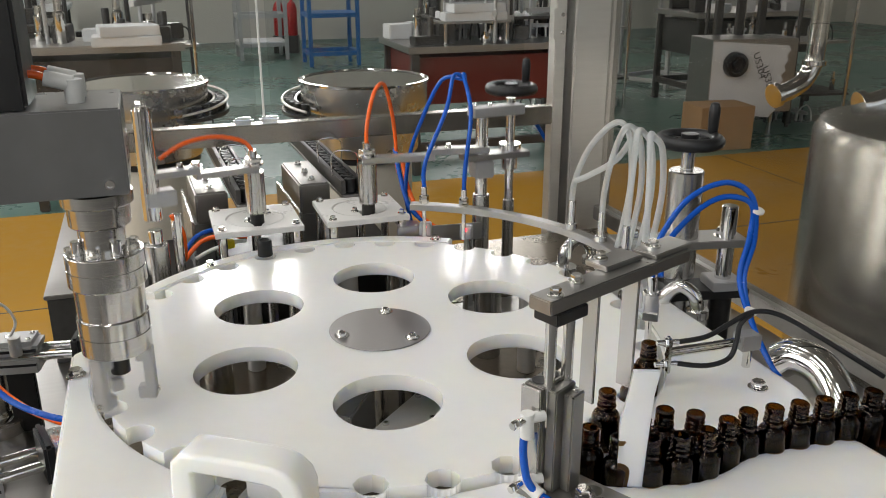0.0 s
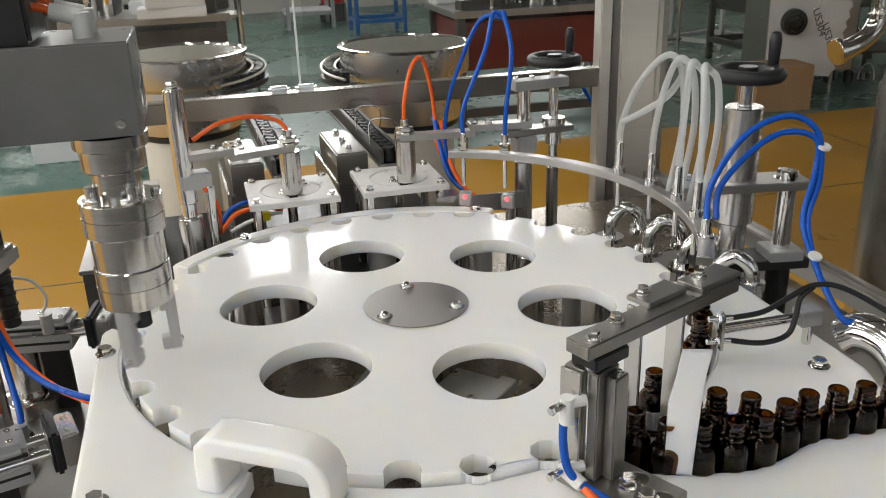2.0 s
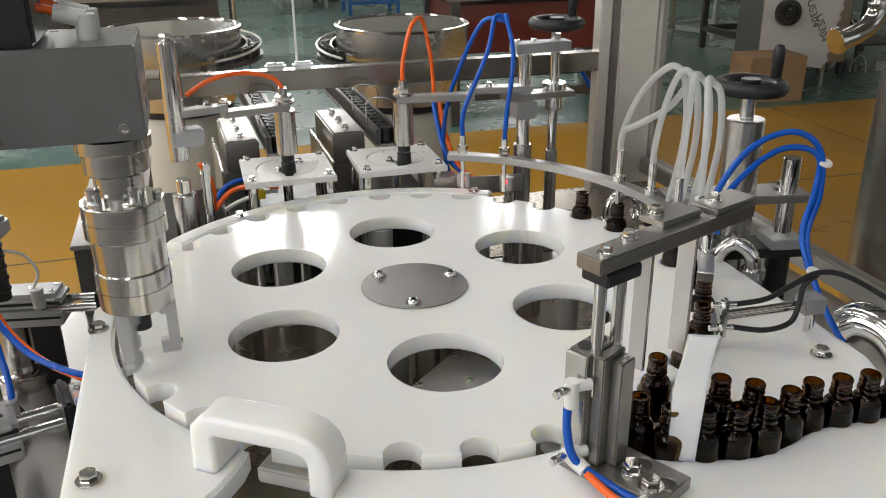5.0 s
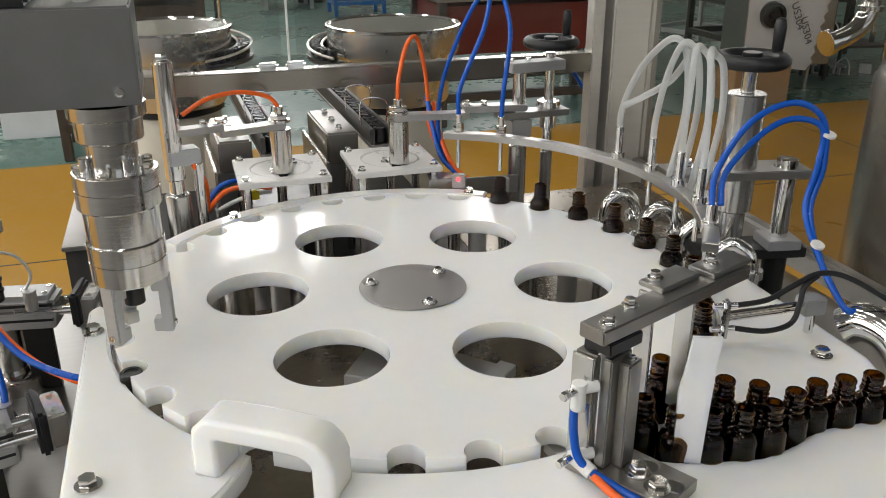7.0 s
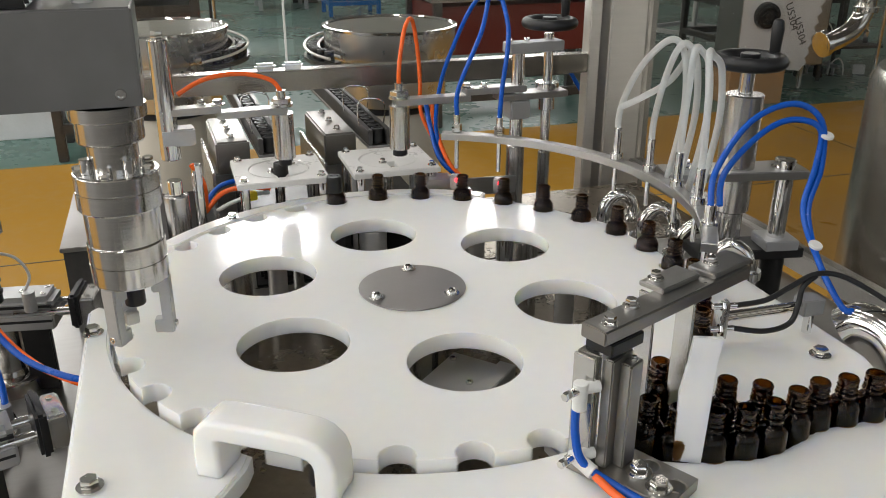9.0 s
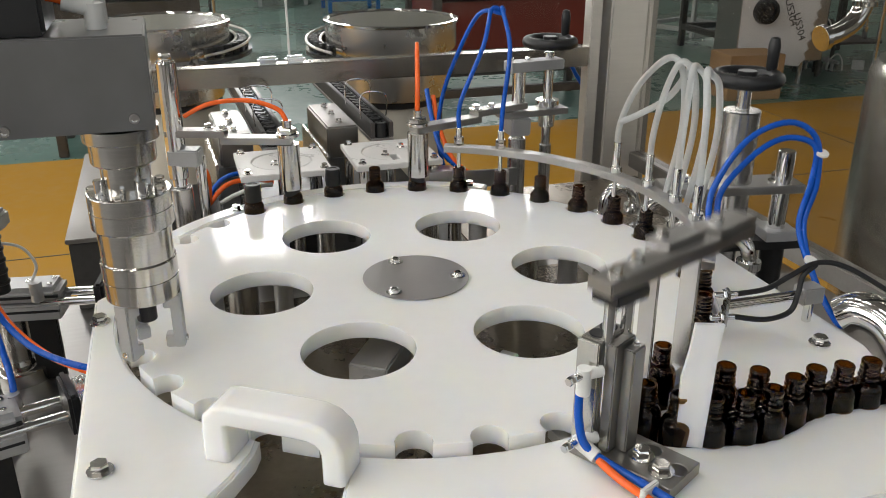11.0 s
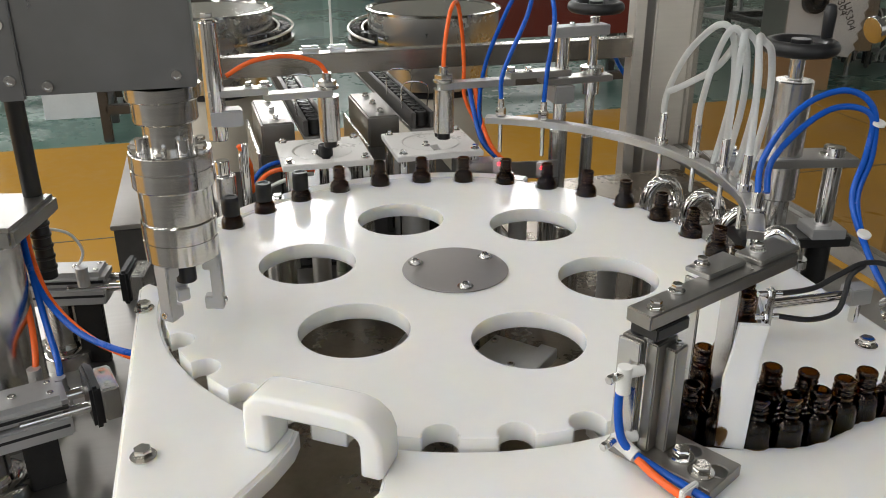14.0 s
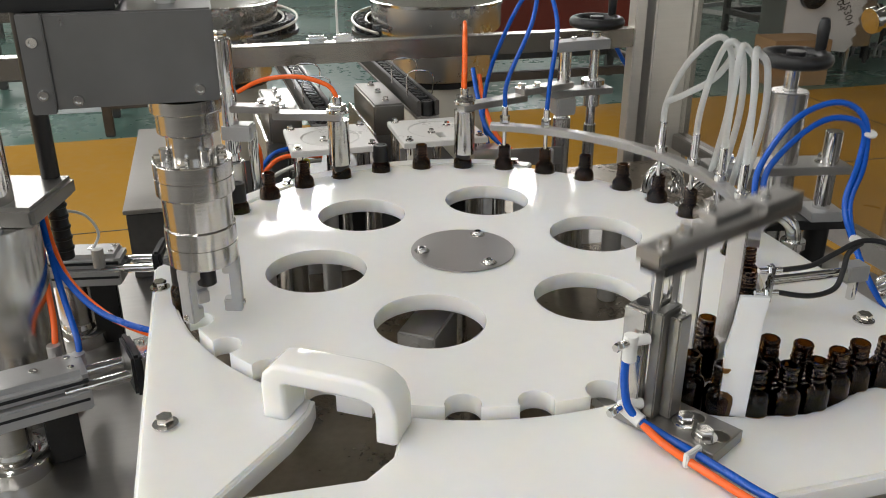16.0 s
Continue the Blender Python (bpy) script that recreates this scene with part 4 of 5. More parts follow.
# milky product hoses
for k, a in enumerate(NEEDLES):
    x, y = 0.2905 * math.cos(radians(a)), 0.2905 * math.sin(radians(a))
    ax, ay = 0.279 + 0.009 * k, 0.098 - 0.012 * k
    hose("product_hose", fill, [(x, y, 0.085), (x + 0.001, y + 0.002, 0.12), (x * 0.66 + ax * 0.34, y * 0.7 + ay * 0.3, 0.168), (x * 0.2 + ax * 0.8, y * 0.2 + ay * 0.8, 0.203), (ax + 0.006, ay, 0.208 - 0.003 * k), (ax + 0.015, ay - 0.004, 0.185), (ax + 0.017, ay - 0.008, 0.13), (ax + 0.004, ay - 0.012, 0.05)], CLEAR, "milky silicone product hose", 0.0037)
hose("product_hose", fill, [(0.245, 0.155, 0.125), (0.262, 0.135, 0.140), (0.285, 0.11, 0.165), (0.30, 0.09, 0.204)], CLEAR, "milky silicone product hose", 0.0038)
for k in range(2):
    x0 = (0.284 + 0.010 * k, -0.060 + 0.004 * k, 0.078)
    hose("hose", fill, [x0, (x0[0] + 0.008, x0[1] + 0.02, 0.108 - 0.004 * k), (0.330 + 0.010 * k, -0.012, 0.148 - 0.014 * k), (0.375, 0.0, 0.163 - 0.016 * k), (0.405, -0.002, 0.146 - 0.008 * k), (0.412 - 0.006 * k, -0.004, 0.10), (0.403 - 0.005 * k, -0.01, 0.055), (0.398, -0.06, 0.02), (0.403, -0.106, -0.005), (0.412, -0.112, -0.008)], BLUE, "bright blue air hose", 0.0031)
for z, p in ((0.13, (0.412, -0.003)), (0.03, (0.399, -0.045))):
    bm = bmesh.new()
    lathe(bm, [(0.0062, 0), (0.0068, 0.0005), (0.0068, 0.003), (0.0062, 0.0035)], pose(p[0], p[1], z, 18, 8, 0), 18)
    part("cable_tie", bm, WHITEP, fill, "white cable tie")

# elbows of the pumps behind the wheel
for k in range(4):
    a = radians(44 - 10.5 * k)
    t = thing("pump_elbow", "polished steel pipe elbow with clamp", "pipe elbow", pose(0.352 * math.cos(a), 0.352 * math.sin(a), ZT - 0.03, 0, 0, math.degrees(a) - 40), "pump elbows")
    bm = bmesh.new()
    tube(bm, [(0, 0, -0.03), (0, 0, 0.02), (0.006, 0, 0.036), (0.020, 0, 0.046), (0.036, 0, 0.036), (0.042, 0, 0.015)], 0.0085, 14, 5)
    part("elbow", bm, CHROME, t)
    bm = bmesh.new()
    add_cyl(bm, 0.019, 0.006, pose(0, 0, 0.002), 28)
    add_cyl(bm, 0.014, 0.010, pose(0.041, 0, 0.010), 24)
    part("clamp", bm, CHROME, t)
    rod("riser", t, 0, 0, BASE_Z - ZT + 0.03, -0.03, 0.009, STEEL)

# ---- guard frame behind ----
guard = thing("guard_frame", "stainless steel guard frame with clear panels", "guard frame", pose(0, 0, 0, 0, 0, TURN))
GV = 0.640
bm = bmesh.new()
add_box(bm, 0.085, 0.09, 2.0, pose(0.588, GV + 0.03, 0), 0.003)
part("column", bm, COLST, guard, "wide stainless steel column")
bm = bmesh.new()
add_box(bm, 0.022, 0.03, 1.35, pose(0.5165, GV, 0.65), 0.002)
part("door_stile", bm, COLST, guard)
# shade of the open gap, put in as a dark strip
bm = bmesh.new()
add_box(bm, 0.0175, 0.02, 1.35, pose(0.5367, GV + 0.03, 0.65), 0.001)
part("gap_shade", bm, BENCH, guard, "dark strip for the shaded gap between door and column")
bm = bmesh.new()
add_box(bm, 0.020, 0.05, 1.35, pose(0.6425, GV + 0.03, 0.65), 0.002)
part("panel_stile", bm, GREYST, guard, "grey steel panel stile")
for z in (1.20, 1.232):
    socket("hinge_screw", guard, pose(0.5165, GV - 0.0185, z, 90, 0, 0), 0.004, 0.003)
bm = bmesh.new()
add_box(bm, 0.026, 0.004, 0.055, pose(0.512, GV - 0.017, 1.188), 0.001)
part("hinge_leaf", bm, COLST, guard, "small steel hinge leaf")
bm = bmesh.new()
add_box(bm, 1.307, 0.03, 0.034, pose(-0.1465, GV, 1.030), 0.002)
part("cross_beam", bm, BEAMST, guard, "horizontal stainless steel beam")
for u in (-0.045, 0.0):
    bm = bmesh.new()
    add_box(bm, 0.034, 0.014, 0.012, pose(u - 0.025, GV - 0.006, 1.064), 0.004)
    part("hinge", bm, CHROME, guard)
bm = bmesh.new()
add_box(bm, 0.63, 0.005, 0.9, pose(-0.36, GV + 0.004, 1.066), 0.0)
add_box(bm, 0.47, 0.005, 0.9, pose(0.215, GV + 0.004, 1.066), 0.0)
pane = part("clear_panel", bm, ACRYLIC, guard, "clear acrylic guard panel", 0)
pane.visible_shadow = False
bm = bmesh.new()
add_box(bm, 0.003, 0.007, 0.9, pose(-0.033, GV + 0.004, 1.067), 0.0)
part("panel_edge", bm, WHITEP, guard, "thin white strip along the panel edge")
bm = bmesh.new()
add_box(bm, 0.005, 1.02, 1.2, pose(0.62, 0.115, 0.86), 0.0)
pane = part("side_panel", bm, SMOKED, guard, "clear side panel with dull reflections", 0)
pane.visible_shadow = False
bm = bmesh.new()
add_box(bm, 0.03, 1.05, 0.03, pose(0.62, 0.10, 0.83), 0.002)
part("side_rail", bm, STEELH, guard)
bm = bmesh.new()
add_box(bm, 0.06, 0.06, 0.82, pose(0.62, -0.40, 0.0), 0.002)
part("side_post", bm, STEEL, guard)

# ---- left: lift column and clamps ----
lc = thing("lift_column", "thick polished steel lifting column", "column", pose(-0.456, -0.095, BASE_Z))
bm = bmesh.new()
lathe(bm, [(0.062, 0), (0.062, 0.018), (0.055, 0.024), (0.045, 0.026), (0.0445, 0.198), (0.0435, 0.20)], None, 48)
part("sleeve", bm, STEEL, lc)
rod("shaft", lc, 0, 0, 0.20, 0.62, 0.028, CHROME, 32)
bm = bmesh.new()
add_box(bm, 0.11, 0.10, 0.020, pose(0.0, 0.03, 0.201), 0.004)
part("collar", bm, GREYST, lc)
rod("threaded_rod", lc, 0.034, 0.072, 0.13, 0.45, 0.009, BLACKM, 24)
for k in range(5):
    rod("thread", lc, 0.034, 0.072, 0.14 + 0.012 * k, 0.144 + 0.012 * k, 0.0103, BLACKM, 24)


rams = []


def clamp_cylinder(m, L, w):
    t = thing("clamp_cylinder", "grey aluminium air cylinder with guide rods", "air cylinder", m, "clamp cylinders")
    bm = bmesh.new()
    add_box(bm, L, w, w * 0.42, pose(0, 0, 0.0), 0.002)
    add_box(bm, L, w * 0.96, w * 0.40, pose(0, 0, w * 0.44), 0.006)
    part("body", bm, ALU, t)
    bm = bmesh.new()
    add_box(bm, 0.010, w * 1.1, w * 0.9, pose(L / 2 + 0.042, 0, 0), 0.003)
    ram = part("end_plate", bm, BLACK, t, "black end plate with a steel block")
    for y in (-w * 0.3, w * 0.3):
        bm = bmesh.new()
        add_cyl(bm, w * 0.11, 0.065, pose(L / 2 - 0.022, y, w * 0.4, 0, 90, 0), 16)
        part("guide_rod", bm, CHROME, ram)
    bm = bmesh.new()
    add_box(bm, 0.016, w * 0.95, w * 0.7, pose(L / 2 + 0.055, 0, 0.003), 0.002)
    part("block", bm, STEEL, ram, "bright steel block")
    for y in (-w * 0.25, w * 0.25):
        socket("screw", ram, pose(L / 2 + 0.055, y, w * 0.7 + 0.003), 0.003, 0.0015)
    rams.append(ram)
    socket("screw", t, pose(0.01, 0, w * 0.84), 0.004, 0.002)
    rod("stand", t, -L * 0.2, 0, BASE_Z - m.translation.z, 0, 0.019, STEEL, 28)
    bm = bmesh.new()
    lathe(bm, [(0.033, 0), (0.034, 0.002), (0.034, 0.016), (0.031, 0.019), (0.021, 0.020), (0.020, 0.026)], pose(-L * 0.2, 0, BASE_Z - m.translation.z), 32)
    part("foot_flange", bm, CHROME, t, "turned steel foot flange")
    bm = bmesh.new()
    add_box(bm, L * 0.96, 0.004, 0.004, pose(0, -w * 0.46, w * 0.2), 0.0005)
    part("sensor_rail", bm, BLACK, t)
    for q in (-L * 0.38, L * 0.38):
        socket("screw", t, pose(q, -w * 0.2, w * 0.84), 0.003, 0.0015)
        socket("screw", t, pose(q, w * 0.2, w * 0.84), 0.003, 0.0015)
    bm = bmesh.new()
    add_box(bm, 0.03, 0.008, m.translation.z - BASE_Z, pose(L * 0.22, -w * 0.2, BASE_Z - m.translation.z), 0.001)
    part("bracket", bm, BLACKM, t, "dark steel bracket plate")
    bm = bmesh.new()
    add_cyl(bm, 0.0055, 0.016, pose(-L * 0.3, w * 0.2, w * 0.84), 16)
    part("fitting", bm, ALU, t)
    bm = bmesh.new()
    add_box(bm, L * 0.98, 0.003, 0.003, pose(0, -w * 0.47, w * 0.60))
    part("sensor_groove", bm, BLACK, t)
    return t


clamp_cylinder(pose(-0.430, 0.033, 0.898, 0, 0, 6), 0.088, 0.044)
clamp_cylinder(pose(-0.397, -0.198, 0.874, 0, 0, 32), 0.105, 0.048)
slab = thing("side_table", "brushed stainless steel side table", "table", pose(*mw(-0.33, 0.50), 0, 0, 0, TURN))
bm = bmesh.new()
add_box(bm, 0.090, 0.40, 0.006, pose(0, 0, 0.914), 0.001)
part("top", bm, STEELH, slab)
bm = bmesh.new()
add_box(bm, 0.084, 0.39, 0.092, pose(0, 0, BASE_Z), 0.001)
part("apron", bm, BENCH, slab)

# ---- right: sensors, pipe, tank ----
sensor = thing("fibre_sensor", "fibre optic sensor pair on a small bracket", "sensor", pose(0, 0, ZT))
for z in (0.043, 0.020):
    bm = bmesh.new()
    add_cyl(bm, 0.0028, 0.022, between((0.268, -0.140, z), (0.290, -0.138, z)), 12)
    add_hex(bm, 0.005, 0.003, between((0.276, -0.1395, z), (0.290, -0.138, z)))
    part("sensor_tip", bm, CHROME, sensor)
bm = bmesh.new()
add_box(bm, 0.003, 0.010, 0.036, pose(0.281, -0.139, 0.012), 0.0005)
part("bracket", bm, STEEL, sensor)
bm = bmesh.new()
add_cyl(bm, 0.003, 0.10, between((0.281, -0.135, 0.032), (0.372, -0.112, 0.032)), 12)
add_cyl(bm, 0.003, 0.10, between((0.281, -0.132, 0.026), (0.372, -0.109, 0.026)), 12)
part("cross_rod", bm, CHROME, sensor)
bm = bmesh.new()
add_box(bm, 0.022, 0.018, 0.016, pose(0.370, -0.110, 0.021, 0, 0, 14), 0.001)
part("clamp", bm, ALU, sensor)
rod("post", sensor, 0.373, -0.108, -0.0015, 0.036, 0.0045)
hose("cable", sensor, [(0.290, -0.138, 0.043), (0.320, -0.13, 0.044), (0.345, -0.12, 0.052), (0.372, -0.11, 0.060), (0.40, -0.11, 0.056), (0.44, -0.12, 0.035), (0.50, -0.14, 0.0)], BLACK, "black sensor cable", 0.0026)
hose("cable", sensor, [(0.290, -0.138, 0.020), (0.320, -0.137, 0.016), (0.345, -0.13, 0.020), (0.354, -0.122, 0.035), (0.358, -0.117, 0.050), (0.372, -0.11, 0.058)], BLACK, "black sensor cable", 0.0026)
pipe = thing("chrome_pipe", "polished curved steel pipe end", "pipe", pose(0.012, 0, ZT))
bm = bmesh.new()
tube(bm, [(0.400, -0.100, 0.0), (0.412, -0.11, 0.010), (0.428, -0.135, 0.006), (0.436, -0.165, -0.02), (0.44, -0.185, -0.06), (0.44, -0.19, -0.13)], 0.0185, 24, 6)
part("pipe", bm, CHROME, pipe)
tank = thing("steel_tank", "large brushed stainless steel tank", "tank", pose(0.862, 0.32, 0))
bm = bmesh.new()
lathe(bm, [(0.20, 0.15), (0.215, 0.16), (0.215, 1.085), (0.205, 1.103), (0.06, 1.115), (0.05, 1.12)], None, 64)
part("shell", bm, STEEL, tank)
for a in (45, 165, 285):
    rod("leg", tank, 0.17 * math.cos(radians(a)), 0.17 * math.sin(radians(a)), 0, 0.2, 0.02, STEEL)


# ---- loose hoses round the machine ----
nb = thing("hose_bundle", "orange and blue air hoses tied in a bundle", "hose", group="hose bundles")
hose("hose", nb, [(-0.437, -0.03, 1.02), (-0.428, -0.05, 0.995), (-0.402, -0.082, 0.962), (-0.362, -0.112, 0.938), (-0.318, -0.128, 0.926), (-0.28, -0.13, 0.918)], BLUE, "blue air hose", 0.0031)
hose("hose", nb, [(-0.432, -0.03, 1.02), (-0.421, -0.052, 0.99), (-0.394, -0.084, 0.955), (-0.352, -0.112, 0.932), (-0.312, -0.128, 0.921), (-0.28, -0.13, 0.912)], ORANGE, "orange air hose", 0.0031)
hose("hose", nb, [(-0.440, -0.035, 1.02), (-0.430, -0.06, 0.985), (-0.414, -0.09, 0.95), (-0.400, -0.118, 0.925), (-0.398, -0.13, 0.90)], ORANGE, "orange air hose", 0.0031)
hose("hose", nb, [(-0.434, -0.035, 1.015), (-0.42, -0.06, 0.985), (-0.395, -0.10, 0.945), (-0.372, -0.135, 0.918), (-0.368, -0.145, 0.90)], BLUE, "blue air hose", 0.0031)
hose("hose", nb, [(-0.452, -0.01, 0.995), (-0.428, -0.012, 1.0), (-0.405, 0.0, 0.99), (-0.398, 0.01, 0.965), (-0.408, 0.012, 0.945)], WHITEP, "thin white hose", 0.0016)
for x, y, z in ((-0.398, -0.132, 0.905), (-0.368, -0.147, 0.905), (-0.402, 0.008, 0.945)):
    bm = bmesh.new()
    add_cyl(bm, 0.0065, 0.022, pose(x, y, z - 0.02), 16)
    add_hex(bm, 0.0072, 0.008, pose(x, y, z - 0.012))
    part("fitting", bm, ALU, nb, "grey push-in fitting")
cb = thing("hose_bundle", "blue and orange air hoses tied beside the air cylinder", "hose", pose(0.0105, 0.0083, -0.0058), group="hose bundles")
hose("hose", cb, [(0.1032, -0.323, ZT + 0.062), (0.1035, -0.325, ZT + 0.040), (0.109, -0.331, ZT + 0.020), (0.130, -0.343, ZT + 0.009), (0.150, -0.362, ZT + 0.006), (0.176, -0.396, ZT + 0.006), (0.200, -0.428, ZT + 0.004), (0.212, -0.45, ZT - 0.03), (0.215, -0.46, ZT - 0.09)], BLUE, "blue air hose", 0.0031)
hose("hose", cb, [(0.117, -0.337, ZT + 0.013), (0.127, -0.349, ZT + 0.008), (0.142, -0.365, ZT + 0.004), (0.168, -0.400, ZT + 0.004), (0.190, -0.430, ZT + 0.002), (0.202, -0.452, ZT - 0.03), (0.205, -0.46, ZT - 0.09)], ORANGE, "orange air hose", 0.0031)
bm = bmesh.new()
add_box(bm, 0.004, 0.018, 0.012, pose(0.147, -0.364, ZT - 0.0005, 0, 0, -50), 0.001)
part("cable_tie", bm, WHITEP, cb, "white cable tie")
rb = thing("hose_bundle", "blue and orange air hoses behind the star wheel", "hose", group="hose bundles")
hose("hose", rb, [(0.02, 0.46, ZT + 0.10), (0.028, 0.43, ZT + 0.06), (0.045, 0.40, ZT + 0.015), (0.09, 0.375, ZT - 0.012), (0.13, 0.365, ZT - 0.02)], BLUE, "blue air hose", 0.0036)
hose("hose", rb, [(0.03, 0.46, ZT + 0.09), (0.038, 0.425, ZT + 0.05), (0.060, 0.392, ZT + 0.008), (0.10, 0.368, ZT - 0.014), (0.13, 0.358, ZT - 0.02)], ORANGE, "orange air hose", 0.0034)
lb = thing("hose_bundle", "orange, blue and white hoses under the cap nest plate", "hose", group="hose bundles")
hose("hose", lb, [(-0.282, 0.25, ZT + 0.060), (-0.272, 0.262, ZT + 0.030), (-0.280, 0.29, ZT - 0.015), (-0.29, 0.31, ZT - 0.03)], ORANGE, "orange air hose", 0.0034)
hose("hose", lb, [(-0.288, 0.305, ZT - 0.02), (-0.268, 0.325, ZT + 0.005), (-0.235, 0.34, ZT + 0.010), (-0.20, 0.35, ZT + 0.0)], BLUE, "blue air hose", 0.0034)
hose("hose", lb, [(-0.284, 0.305, ZT - 0.024), (-0.262, 0.32, ZT - 0.002), (-0.23, 0.33, ZT + 0.003), (-0.20, 0.34, ZT - 0.004)], ORANGE, "orange air hose", 0.0034)
hose("hose", lb, [(-0.27, 0.31, ZT - 0.025), (-0.25, 0.315, ZT - 0.015), (-0.22, 0.32, ZT - 0.005), (-0.20, 0.33, ZT - 0.005)], WHITEP, "white cable", 0.003)

bm = bmesh.new()
add_box(bm, 0.014, 0.010, 0.012, pose(-0.222, 0.318, ZT - 0.012, 0, 0, 25), 0.001)
part("yellow_tag", bm, YELLOWT, lb, "small bright yellow cable tag")

# red light barriers behind the bottles
for a in (79.2, 68.7):
    x, y = math.cos(radians(a)), math.sin(radians(a))
    t = thing("light_barrier", "small light barrier with a red lens", "sensor", pose(0.333 * x, 0.333 * y, ZT + 0.008, 0, 0, a), "light barriers")
    bm = bmesh.new()
    add_box(bm, 0.012, 0.018, 0.020, pose(0.004, 0, -0.01), 0.0015)
    part("body", bm, ALU, t)
    bm = bmesh.new()
    add_cyl(bm, 0.0025, 0.002, pose(-0.002, 0, 0.004, 0, -90, 0), 14)
    part("lens", bm, REDGLOW, t, "glowing red lens")
    rod("post", t, 0.004, 0, BASE_Z - ZT - 0.012, -0.01, 0.004)
sb = thing("sensor_bracket", "bent stainless steel sensor bracket", "bracket", pose(0.075, 0.345, ZT, 0, 0, 10))
bm = bmesh.new()
add_box(bm, 0.13, 0.003, 0.026, pose(0.01, 0, -0.018), 0.0008)
add_box(bm, 0.035, 0.030, 0.003, pose(-0.035, 0.014, 0.006), 0.0008)
part("plate", bm, STEELH, sb)
for x in (-0.045, 0.06):
    rod("post", sb, x, 0.008, BASE_Z - ZT, -0.010, 0.005)

# ---- the hall behind ----
def frame_box(t, w, d, h, r, mat, levels=(), z0=0.0):
    for x in (-w / 2, w / 2):
        for y in (-d / 2, d / 2):
            bm = bmesh.new()
            add_box(bm, r, r, h - z0, pose(x, y, z0), r * 0.1)
            part("upright", bm, mat, t)
    for z in levels:
        for y in (-d / 2, d / 2):
            bm = bmesh.new()
            add_box(bm, w, r, r, pose(0, y, z), r * 0.1)
            part("rail", bm, mat, t)
        for x in (-w / 2, w / 2):
            bm = bmesh.new()
            add_box(bm, r, d, r, pose(x, 0, z), r * 0.1)
            part("rail", bm, mat, t)


def plain(name, label, category, m, w, d, h, mat, bevel=0.003, group=""):
    bm = bmesh.new()
    add_box(bm, w, d, h, None, bevel)
    ob = part(name, bm, mat)
    ob.matrix_world = m
    return tagged(ob, label, category, group)


pil = plain("wall_pillar", "broad beige painted hall pillar", "pillar", pose(-2.82, 8.0, 0, 0, 0, TURN), 0.42, 0.42, 7.0, WALLM, 0.01)
pil["kind"] = "structure"
rack = thing("blue_rack", "blue painted steel storage rack", "rack", pose(-0.72, 9.6, 0, 0, 0, TURN))
frame_box(rack, 0.56, 0.45, 1.7, 0.045, BLUEP, (0.12, 0.55, 1.15, 1.62))
for z in (0.57, 1.17):
    bm = bmesh.new()
    add_box(bm, 0.60, 0.5, 0.03, pose(0, 0, z), 0.003)
    part("shelf", bm, BLUEP, rack)
cart = thing("aluminium_frame", "bright aluminium profile trolley", "trolley", pose(-1.62, 10.2, 0, 0, 0, TURN))
frame_box(cart, 0.55, 0.5, 1.25, 0.045, ALU, (0.16, 0.5, 1.2))
bm = bmesh.new()
add_box(bm, 0.56, 0.5, 0.02, pose(0, 0, 0.2), 0.002)
part("shelf", bm, PAPER, cart)
for dx in (0, 0.17):
    fe = thing("fire_extinguisher", "red fire extinguisher with black hose", "fire extinguisher", pose(-1.46 + dx, 10.75, 0.22), "fire extinguishers")
    bm = bmesh.new()
    lathe(bm, [(0.06, 0), (0.068, 0.01), (0.068, 0.34), (0.05, 0.40), (0.02, 0.43), (0.02, 0.46)], None, 24)
    part("cylinder", bm, material("red gloss paint", (0.5, 0.02, 0.02), 0.3), fe)
    bm = bmesh.new()
    add_box(bm, 0.03, 0.10, 0.03, pose(0, -0.02, 0.455), 0.004)
    part("valve", bm, BLACK, fe)
    plain("stand_block", "low grey stand under the extinguisher", "stand", pose(-1.46 + dx, 10.75, 0), 0.15, 0.2, 0.22, BENCH)


